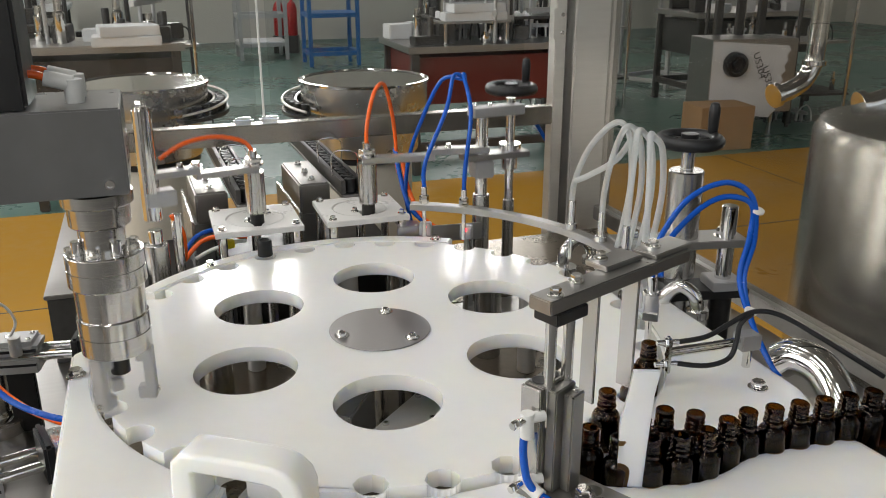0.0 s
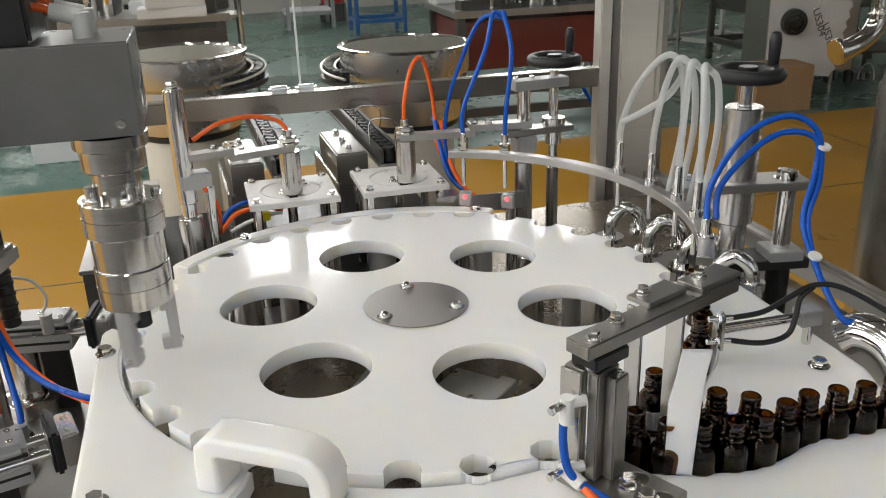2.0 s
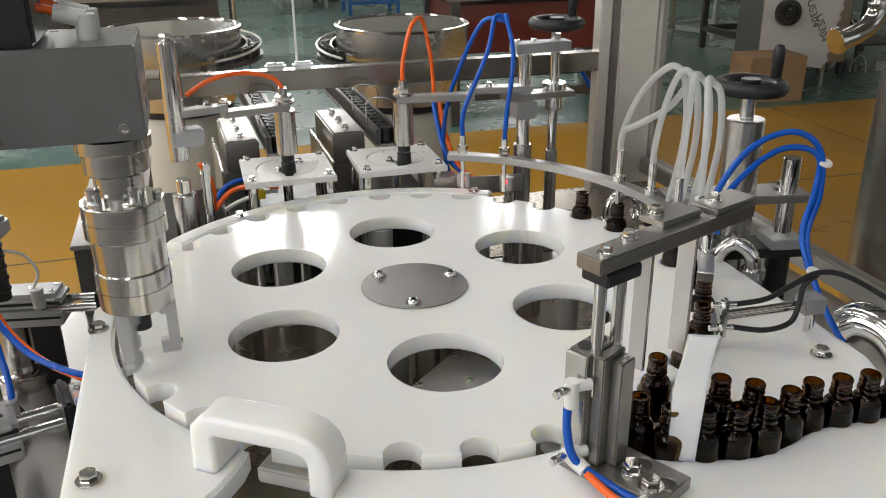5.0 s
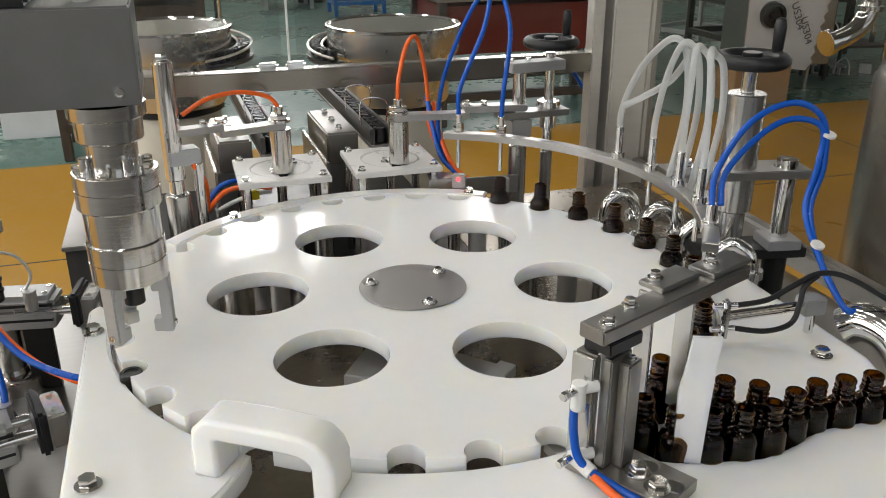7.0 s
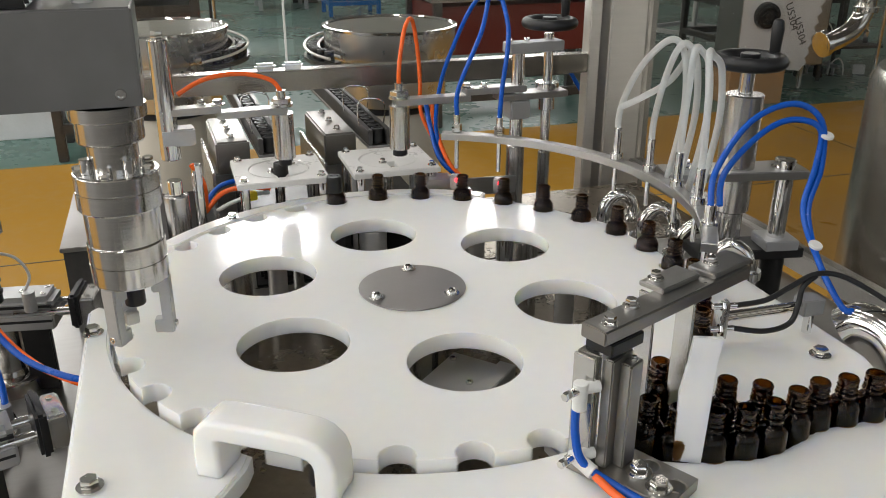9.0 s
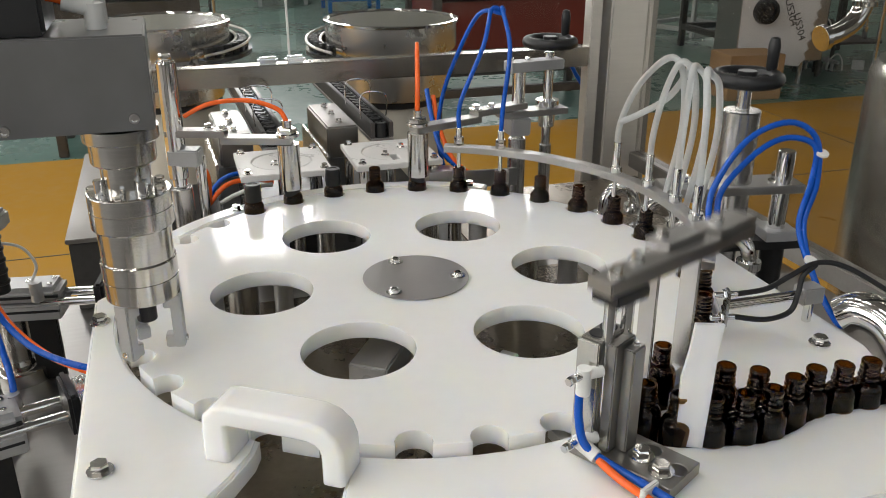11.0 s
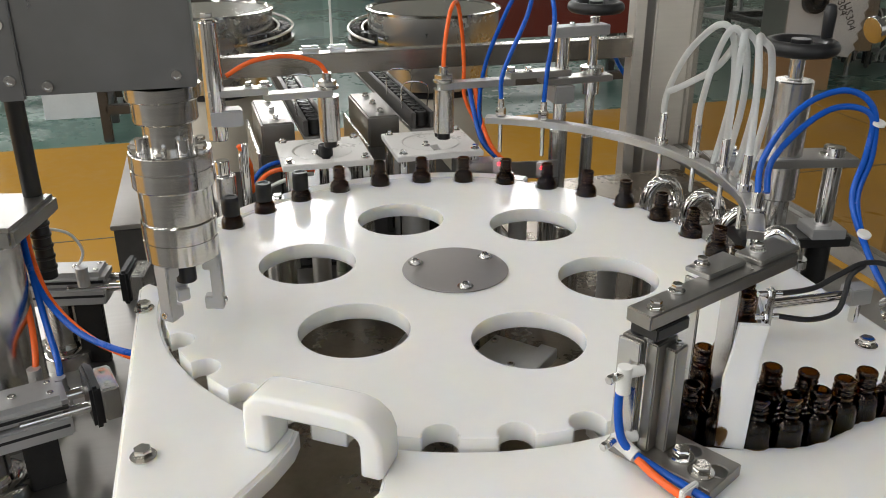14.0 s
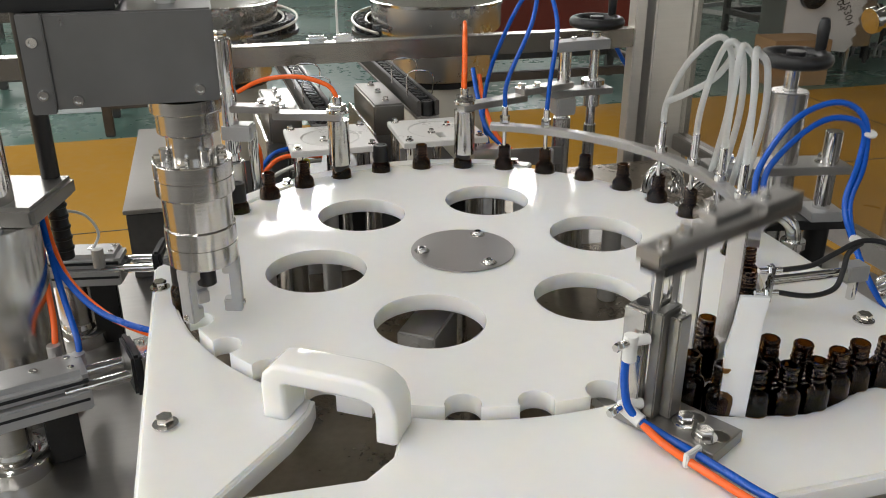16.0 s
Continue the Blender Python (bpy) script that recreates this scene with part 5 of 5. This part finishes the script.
def work_bench(x, y, rz, w, d, h, mat, top, label, seed, clutter):
    t = thing("work_bench", label, "bench", pose(x, y, 0, 0, 0, rz), "assembly benches")
    bm = bmesh.new()
    add_box(bm, w, d, 0.04, pose(0, 0, h - 0.04), 0.004)
    part("top", bm, top, t)
    frame_box(t, w - 0.1, d - 0.1, h - 0.04, 0.05, BENCH, (0.15,))
    bm = bmesh.new()
    add_box(bm, w - 0.12, d - 0.12, h * 0.36, pose(0, 0, h * 0.55), 0.004)
    part("cabinet", bm, mat, t)
    rnd = random.Random(seed)
    for i in range(clutter):
        cx, cy = rnd.uniform(-w / 2 + 0.08, w / 2 - 0.08), rnd.uniform(-d / 2 + 0.07, d / 2 - 0.07)
        kind = rnd.randrange(4)
        m = t.matrix_world @ pose(cx, cy, h, 0, 0, rnd.uniform(0, 90))
        bm = bmesh.new()
        if kind == 0:
            hh = rnd.uniform(0.05, 0.22)
            lathe(bm, [(0.028, 0), (0.03, 0.004), (0.03, hh * 0.7), (0.02, hh * 0.75), (0.02, hh), (0.016, hh)], None, 18)
            ob = tagged(part("turned_spindle", bm, CHROME), "turned steel machine post on the bench", "spare part", "bench clutter")
        elif kind == 1:
            add_box(bm, rnd.uniform(0.08, 0.2), rnd.uniform(0.06, 0.14), rnd.uniform(0.03, 0.10), None, 0.006)
            ob = tagged(part("parts_tray", bm, PAPER), "white plastic parts tray on the bench", "tray", "bench clutter")
        elif kind == 2:
            add_box(bm, rnd.uniform(0.1, 0.26), rnd.uniform(0.05, 0.1), rnd.uniform(0.04, 0.12), None, 0.004)
            add_cyl(bm, 0.02, rnd.uniform(0.1, 0.2), None, 16)
            ob = tagged(part("motor_unit", bm, BENCH), "dark steel motor unit on the bench", "spare part", "bench clutter")
        else:
            add_box(bm, rnd.uniform(0.2, 0.35), 0.03, 0.03, pose(0, 0, rnd.uniform(0.12, 0.28)), 0.002)
            for s in (-0.08, 0.08):
                add_cyl(bm, 0.011, 0.3, pose(s, 0, 0), 14)
            ob = tagged(part("test_jig", bm, ALU), "steel test jig with two posts", "jig", "bench clutter")
        ob.matrix_world = m
    return t


work_bench(-1.55, 3.95, TURN, 0.85, 0.5, 0.86, BENCH, STEELH, "dark steel assembly bench crowded with parts", 3, 16)
work_bench(-2.5, 4.6, TURN, 0.9, 0.6, 0.9, BENCH, BENCH, "dark steel assembly bench crowded with parts", 5, 14)
work_bench(0.62, 4.75, TURN, 1.25, 0.7, 0.78, REDP, STEELH, "red cabinet assembly machine with steel top", 8, 30)
work_bench(3.1, 6.9, TURN, 1.3, 0.7, 0.80, BENCH, STEELH, "long steel assembly table with parts", 21, 22)
work_bench(-3.4, 7.0, TURN, 1.2, 0.7, 0.85, BENCH, PAPER, "long steel assembly table with parts", 27, 18)


def assembly_unit(x, y, z, rz, w, d, h, tiers, label, seed):
    """A machine of columns and plates with cylinders, blocks and hoses on its tiers."""
    rnd = random.Random(seed)
    t = thing("assembly_machine", label, "machine", pose(x, y, z, 0, 0, rz), "far machines")
    for k in range(6):
        rod("column", t, -w / 2 + w * (k % 3) / 2 * 0.94 + 0.02, (d / 2 - 0.03) * (1 if k < 3 else -1), 0, h, 0.016, CHROME if k % 2 else BENCH, 12)
    for i in range(-1, tiers):
        zt = h * (i + 0.6) / tiers if i >= 0 else -0.018
        bm = bmesh.new()
        if i >= 0:
            add_box(bm, w, d * (0.9 - 0.2 * i), 0.018, pose(0, 0.03 * i, zt), 0.002)
            part("tier_plate", bm, STEELH if i % 2 else BENCH, t)
        else:
            bm.free()
        for k in range(12 if i >= 0 else 22):
            px, py = rnd.uniform(-w / 2 + 0.03, w / 2 - 0.03), rnd.uniform(-d * 0.3, d * 0.3)
            bm = bmesh.new()
            kind = rnd.randrange(4)
            if kind == 0:
                hh = rnd.uniform(0.06, 0.18 if i >= 0 else 0.10)
                lathe(bm, [(0.018, 0), (0.02, 0.003), (0.02, hh * 0.6), (0.011, hh * 0.65), (0.011, hh)], None, 14)
                nm, mt = "spindle", CHROME
            elif kind == 1:
                add_box(bm, rnd.uniform(0.04, 0.12), rnd.uniform(0.03, 0.07), rnd.uniform(0.04, 0.12), None, 0.004)
                nm, mt = "valve_block", rnd.choice((BLACK, ALU, BENCH))
            elif kind == 2:
                add_box(bm, rnd.uniform(0.10, 0.20), 0.02, 0.025, pose(0, 0, 0.06), 0.002)
                add_cyl(bm, 0.009, 0.10, pose(0.03, 0, 0), 12)
                add_cyl(bm, 0.009, 0.06, pose(-0.03, 0, 0), 12)
                nm, mt = "bracket", ALU
            else:
                tube(bm, [(0, 0, 0), (0.01, 0, 0.08), (0.05, 0.01, 0.13), (0.10, 0.02, 0.08), (0.11, 0.02, 0)], 0.006, 8, 4)
                nm, mt = "cable_loop", rnd.choice((BLACK, BLACK, WHITEP))
            bmesh.ops.transform(bm, matrix=pose(px, py, zt + 0.018, 0, 0, rnd.uniform(0, 180)), verts=bm.verts)
            part(nm, bm, mt, t)
    return t


assembly_unit(0.70, 4.85, 0.78, TURN, 0.95, 0.5, 0.62, 3, "tiered steel assembly machine on the red cabinet", 4)
assembly_unit(-2.55, 4.75, 0.9, TURN, 0.7, 0.4, 0.5, 2, "dark tiered machine on the assembly bench", 11)
assembly_unit(3.05, 5.9, 0, 8, 1.0, 0.6, 1.55, 4, "tall dark machine with tiers of parts", 19)
assembly_unit(-1.95, 5.9, 0, TURN, 0.95, 0.5, 1.15, 3, "dark shelf frame crowded with machine parts", 23)
assembly_unit(1.55, 6.6, 0, TURN, 0.9, 0.5, 1.25, 3, "dark shelf frame crowded with machine parts", 31)
for x, y, z, w in ((0.50, 4.56, 0.912, 0.40), (-1.35, 3.75, 0.86, 0.34)):
    for k in range(2):
        plain("white_box", "flat white carton on the bench", "carton", pose(x + 0.01 * k, y, z + 0.0505 * k, 0, 0, TURN + 7 * k), w - 0.05 * k, 0.2, 0.05, PAPER, 0.004, "white cartons")
shelf = thing("carton_shelf", "steel shelf plate on four posts under the cartons", "shelf", pose(0.50, 4.56, 0.78, 0, 0, TURN))
bm = bmesh.new()
add_box(bm, 0.44, 0.24, 0.012, pose(0, 0, 0.119), 0.002)
part("plate", bm, STEELH, shelf)
for u in (-0.2, 0.2):
    for v in (-0.1, 0.1):
        rod("post", shelf, u, v, 0, 0.119, 0.011, CHROME, 14)
plain("grey_panel", "pale grey sheet metal cabinet on the floor", "cabinet", pose(-2.22, 4.25, 0, 0, 0, TURN), 0.42, 0.25, 0.24, PAPER, 0.004)

# glazed frame box and wrapped control cabinet on the right
gb = thing("glazed_frame", "aluminium framed glazed machine guard", "machine guard", pose(2.75, 7.9, 0, 0, 0, TURN + 20))
frame_box(gb, 0.6, 0.6, 1.15, 0.04, ALU, (0.04, 1.1))
bm = bmesh.new()
for s in (-1, 1):
    add_box(bm, 0.56, 0.005, 1.0, pose(0, s * 0.3, 0.09))
part("pane", bm, ACRYLIC, gb, "", 0).visible_shadow = False
cab = thing("control_cabinet", "steel control cabinet wrapped in printed protective film", "cabinet", pose(2.55, 5.35, 0, 0, 0, 8))
bm = bmesh.new()
add_box(bm, 0.66, 0.34, 0.52, pose(0, 0, 0.20), 0.004)
part("body", bm, STEELH, cab)
bm = bmesh.new()
edge = [(-0.32, 0.22), (0.16, 0.16)] + [(0.17 + 0.03 * (k % 2) + 0.006 * k, 0.18 + 0.035 * k) for k in range(15)] + [(-0.33, 0.71)]
prism(bm, edge, 0, 0.003)
bmesh.ops.transform(bm, matrix=pose(0, -0.172, 0, 90, 0, 0), verts=bm.verts)
part("protective_film", bm, PAPER, cab, "torn white protective film")
bm = bmesh.new()
lathe(bm, [(0.085, 0), (0.09, 0.01), (0.085, 0.05), (0.06, 0.055), (0.055, 0.03), (0.03, 0.03), (0.028, 0.06)], pose(-0.16, -0.176, 0.55, 90, 0, 0), 32)
part("knob", bm, BLACK, cab, "black round knob")
for k, (x, z) in enumerate(((-0.02, 0.62), (0.06, 0.52))):
    cu = bpy.data.curves.new("print", "FONT")
    cu.body, cu.size, cu.extrude = "US304", 0.075, 0.0005
    ob = new("film_print", cu)
    cu.materials.append(BENCH)
    ob.parent = cab
    ob.matrix_local = pose(x, -0.1765, z, 90, 68, 0)
for x in (-0.28, 0.28):
    rod("leg", cab, x, 0, 0, 0.2, 0.02, STEEL)
for k in range(3):
    plain("machine_column", "dark steel machine column behind the cabinet", "column", pose(2.4 + 0.16 * k, 5.5, 0.0, 0, 0, 8), 0.05, 0.05, 1.5 + 0.1 * k, BENCH)
plain("cardboard_box", "brown cardboard carton on the floor", "carton", pose(2.28, 5.0, 0, 0, 0, 10), 0.40, 0.28, 0.30, CARD, 0.004)
# product pipes by the tank
pp = thing("product_pipe", "polished steel sanitary pipe with elbow", "pipe")
bm = bmesh.new()
tube(bm, [(0.80, 0.86, 1.058), (0.835, 0.87, 1.066), (0.875, 0.89, 1.085), (0.895, 0.90, 1.12), (0.897, 0.90, 1.16), (0.897, 0.90, 1.20)], 0.019, 24, 6)
add_cyl(bm, 0.019, 5.82, pose(0.897, 0.90, 1.20), 24)
part("pipe", bm, CHROME, pp)
bm = bmesh.new()
add_cyl(bm, 0.0255, 0.012, between((0.80, 0.86, 1.058), (0.835, 0.87, 1.066)), 28)
part("ferrule", bm, CHROME, pp)
bm = bmesh.new()
add_cyl(bm, 0.024, 0.010, pose(0.897, 0.90, 1.115), 28)
part("ferrule", bm, CHROME, pp)
pp2 = thing("product_pipe", "polished steel sanitary pipe with elbow", "pipe")
bm = bmesh.new()
tube(bm, [(0.785, 0.50, 1.10), (0.82, 0.50, 1.108), (0.87, 0.50, 1.13), (0.90, 0.50, 1.18), (0.905, 0.50, 1.22), (0.905, 0.50, 1.26)], 0.020, 24, 6)
add_cyl(bm, 0.020, 5.76, pose(0.905, 0.50, 1.26), 24)
part("pipe", bm, CHROME, pp2)
bm = bmesh.new()
add_cyl(bm, 0.026, 0.012, between((0.785, 0.50, 1.10), (0.82, 0.50, 1.108)), 28)
part("ferrule", bm, CHROME, pp2)
# blue hose hanging behind the frame
hb = thing("blue_air_hose", "thin blue air hose hanging behind the frame", "hose")
hose("hose", hb, [(0.285, 0.772, 1.045), (0.305, 0.79, 1.01), (0.33, 0.80, 0.975), (0.36, 0.80, 0.95), (0.38, 0.76, 0.94)], BLUE, "", 0.004)

# ---- motions ----
T0, PERIOD = 0.345, 1.669


def ease(a, b, t):
    s = min(1.0, max(0.0, (t - a) / (b - a)))
    return s * s * (3 - 2 * s)


def turns(t):
    """How many steps the wheel has made."""
    return sum(ease(T0 + PERIOD * k, T0 + PERIOD * k + 0.37, t) for k in range(10))


def cycle(t):
    """Time since the wheel last started, or before its first start."""
    return (t - T0 + PERIOD) % PERIOD


def keys(*phases):
    """Times at the given parts of every cycle, with the clip's ends."""
    ts = {0.0, 16.0}
    for k in range(-1, 10):
        ts |= {round(T0 + PERIOD * k + p, 3) for p in phases}
    return sorted(t for t in ts if 0 <= t <= 16)


STEPS = (0.0, 0.09, 0.185, 0.28, 0.37)


def motions():
    walk(wheel, [(t, pose(0, 0, ZT, 0, 0, STEP * turns(t))) for t in keys(*STEPS)])
    for i, ob in enumerate(bottles):
        rows = []
        for t in keys(*STEPS):
            n = turns(t)
            k = 3 - i + 2 * n
            j = 3 - i + 2 * math.floor(n + 1e-6)
            if j >= 0:
                a = radians(SLOT0 + 360 / NS * k)
                x, y = RB * math.cos(a), RB * math.sin(a)
            else:
                (x0, y0), (x1, y1) = spot(j), spot(j + 2)
                f = (k - j) / 2
                x, y = x0 + (x1 - x0) * f, y0 + (y1 - y0) * f
            rows.append((t, pose(x, y, ZT, 0, 0, 37 * i % 360)))
        walk(ob, rows)
    walk(lift, [(t, pose(FC[0], FC[1], ZT - 0.005 + 0.050 * (ease(0.57, 0.70, cycle(t)) - ease(1.465, 1.545, cycle(t))), 0, 0, 38)) for t in keys(0.57, 0.635, 0.70, 1.465, 1.505, 1.545)])
    walk(fill, [(t, pose(0, 0, ZT + 0.030 * (1 - ease(0.46, 0.66, cycle(t)) + ease(1.43, 1.65, cycle(t))))) for t in keys(0.46, 0.56, 0.66, 1.43, 1.54, 1.65)])
    walk(head, [(t, pose(HEAD[0], HEAD[1], HZ - 0.026 * (ease(0.46, 0.60, cycle(t)) - ease(1.45, 1.58, cycle(t))), 0, 0, TURN)) for t in keys(0.46, 0.53, 0.60, 1.45, 1.51, 1.58)])
    back = Vector((math.sin(radians(19)), math.cos(radians(19)))) * 0.05
    walk(pusher, [(t, pose(PUSH[0] + back.x * f, PUSH[1] + back.y * f, 0, 0, 0, -19)) for t, f in ((t, 1 - ease(0.66, 0.82, cycle(t)) + ease(1.48, 1.62, cycle(t))) for t in keys(0.66, 0.74, 0.82, 1.48, 1.55, 1.62))])
    walk(spin, [(0.06 * k, pose(0, 0, 0, 0, 0, 72 * k - 6480)) for k in range(91)] + [(16.0, pose(0, 0, 0))])
    for ram in rams:
        walk(ram, [(t, pose(-0.020 * (1 - ease(0.48, 0.60, cycle(t)) + ease(1.38, 1.50, cycle(t))), 0, 0)) for t in keys(0.48, 0.54, 0.60, 1.38, 1.44, 1.50)])
    # caps: wait on the track, slide into the nest, ride under the picker, then on a bottle
    for line, tr, p, a0, a1, L, q, first, used in ((caps2, track2, (0.150, 0.385), 187.7, 212.9, L2, (-0.021, 0.362), 13, (4, 5, 6, 8, 9)), (caps1, track1, (-0.306, 0.250), 29.7, -2.9, L1, (-0.180, 0.322), 16, (6, 7, 9))):
        for j, ob in enumerate(line):
            mine = used[j] if j < len(used) else 99
            rows = []
            for t in keys(*STEPS, 0.16, 0.18, 0.23, 0.32, 0.36, 0.42, 0.48, 0.53, 0.58, 0.60, 0.70, 0.80, 0.92):
                k = math.floor((t - T0) / PERIOD + 1e-9)
                c = t - T0 - PERIOD * k
                f = ease(0.22, 0.48, c)
                place = j - sum(1 for w in used if w < k) - (ease(0.58, 0.92, c) if k in used else 0)
                if k > mine or (k == mine and c > 0.585):
                    i = 3 - first + 2 * (mine + 1)
                    a = radians(SLOT0 + 360 / NS * (3 - i + 2 * turns(t)))
                    m = pose(RB * math.cos(a), RB * math.sin(a), ZT + 0.0135)
                elif k == mine and c > 0.175:
                    a = radians(a0 + (a1 - a0) * f)
                    z = ZT + 0.018 + 0.028 * ease(0.18, 0.28, c) - 0.0325 * ease(0.46, 0.58, c)
                    m = pose(p[0] + L * math.cos(a), p[1] + L * math.sin(a), z)
                elif place < 1:
                    s0 = Vector((*q, ZT + 0.018))
                    s1 = tr.matrix_world @ Vector((0, 0.016, 0.0005))
                    m = Matrix.Translation(s0.lerp(s1, max(0, place)))
                else:
                    m = tr.matrix_world @ pose(0, 0.016 + 0.0225 * (place - 1), 0.0005)
                rows.append((t, m))
            walk(ob, rows)
    a = radians(SLOT0 + 360 / NS * 16)
    out = T0 + PERIOD * 5 + 0.37
    rows = [(0, pose(RB * math.cos(a), RB * math.sin(a), ZT + 0.002)), (0.2, pose(RB * math.cos(a), RB * math.sin(a), ZT + 0.002)), (0.3, pose(RB * math.cos(a), RB * math.sin(a), ZT - 0.026))]
    for t in keys(*STEPS):
        if 0.31 < t <= out + 0.001:
            w = a + radians(STEP * turns(t))
            rows.append((t, pose(RB * math.cos(w), RB * math.sin(w), ZT - 0.026)))
    x, y, z = rows[-1][1].translation
    # it drops through the outfeed gap and rolls under the wheel
    rows += [(out + 0.06, pose(x, y, z)), (out + 0.2, pose(x, y, BASE_Z + 0.0085)), (out + 0.5, pose(-0.19, -0.09, BASE_Z + 0.0085)), (16.0, pose(-0.19, -0.09, BASE_Z + 0.0085))]
    walk(loose_cap, rows)
    for ob, p, a0, a1 in ((pick2, (0.150, 0.385), 187.7, 212.9), (pick1, (-0.306, 0.250), 29.7, -2.9)):
        rows = []
        for t in keys(0.18, 0.23, 0.28, 0.35, 0.42, 0.48, 0.53, 0.58, 0.97, 1.02, 1.08, 1.14, 1.20, 1.25, 1.30, 1.34, 1.38):
            c = cycle(t)
            f = ease(0.22, 0.48, c) - ease(1.02, 1.24, c)
            z = 0.028 * (ease(0.18, 0.28, c) - ease(1.30, 1.38, c)) - 0.036 * (ease(0.46, 0.58, c) - ease(0.97, 1.08, c))
            rows.append((t, pose(p[0], p[1], ZT + z, 0, 0, a0 + (a1 - a0) * f)))
        walk(ob, rows)
        if ob == pick2:
            walk(yoke, [(t, Matrix.Translation(m.translation)) for t, m in rows])


motions()
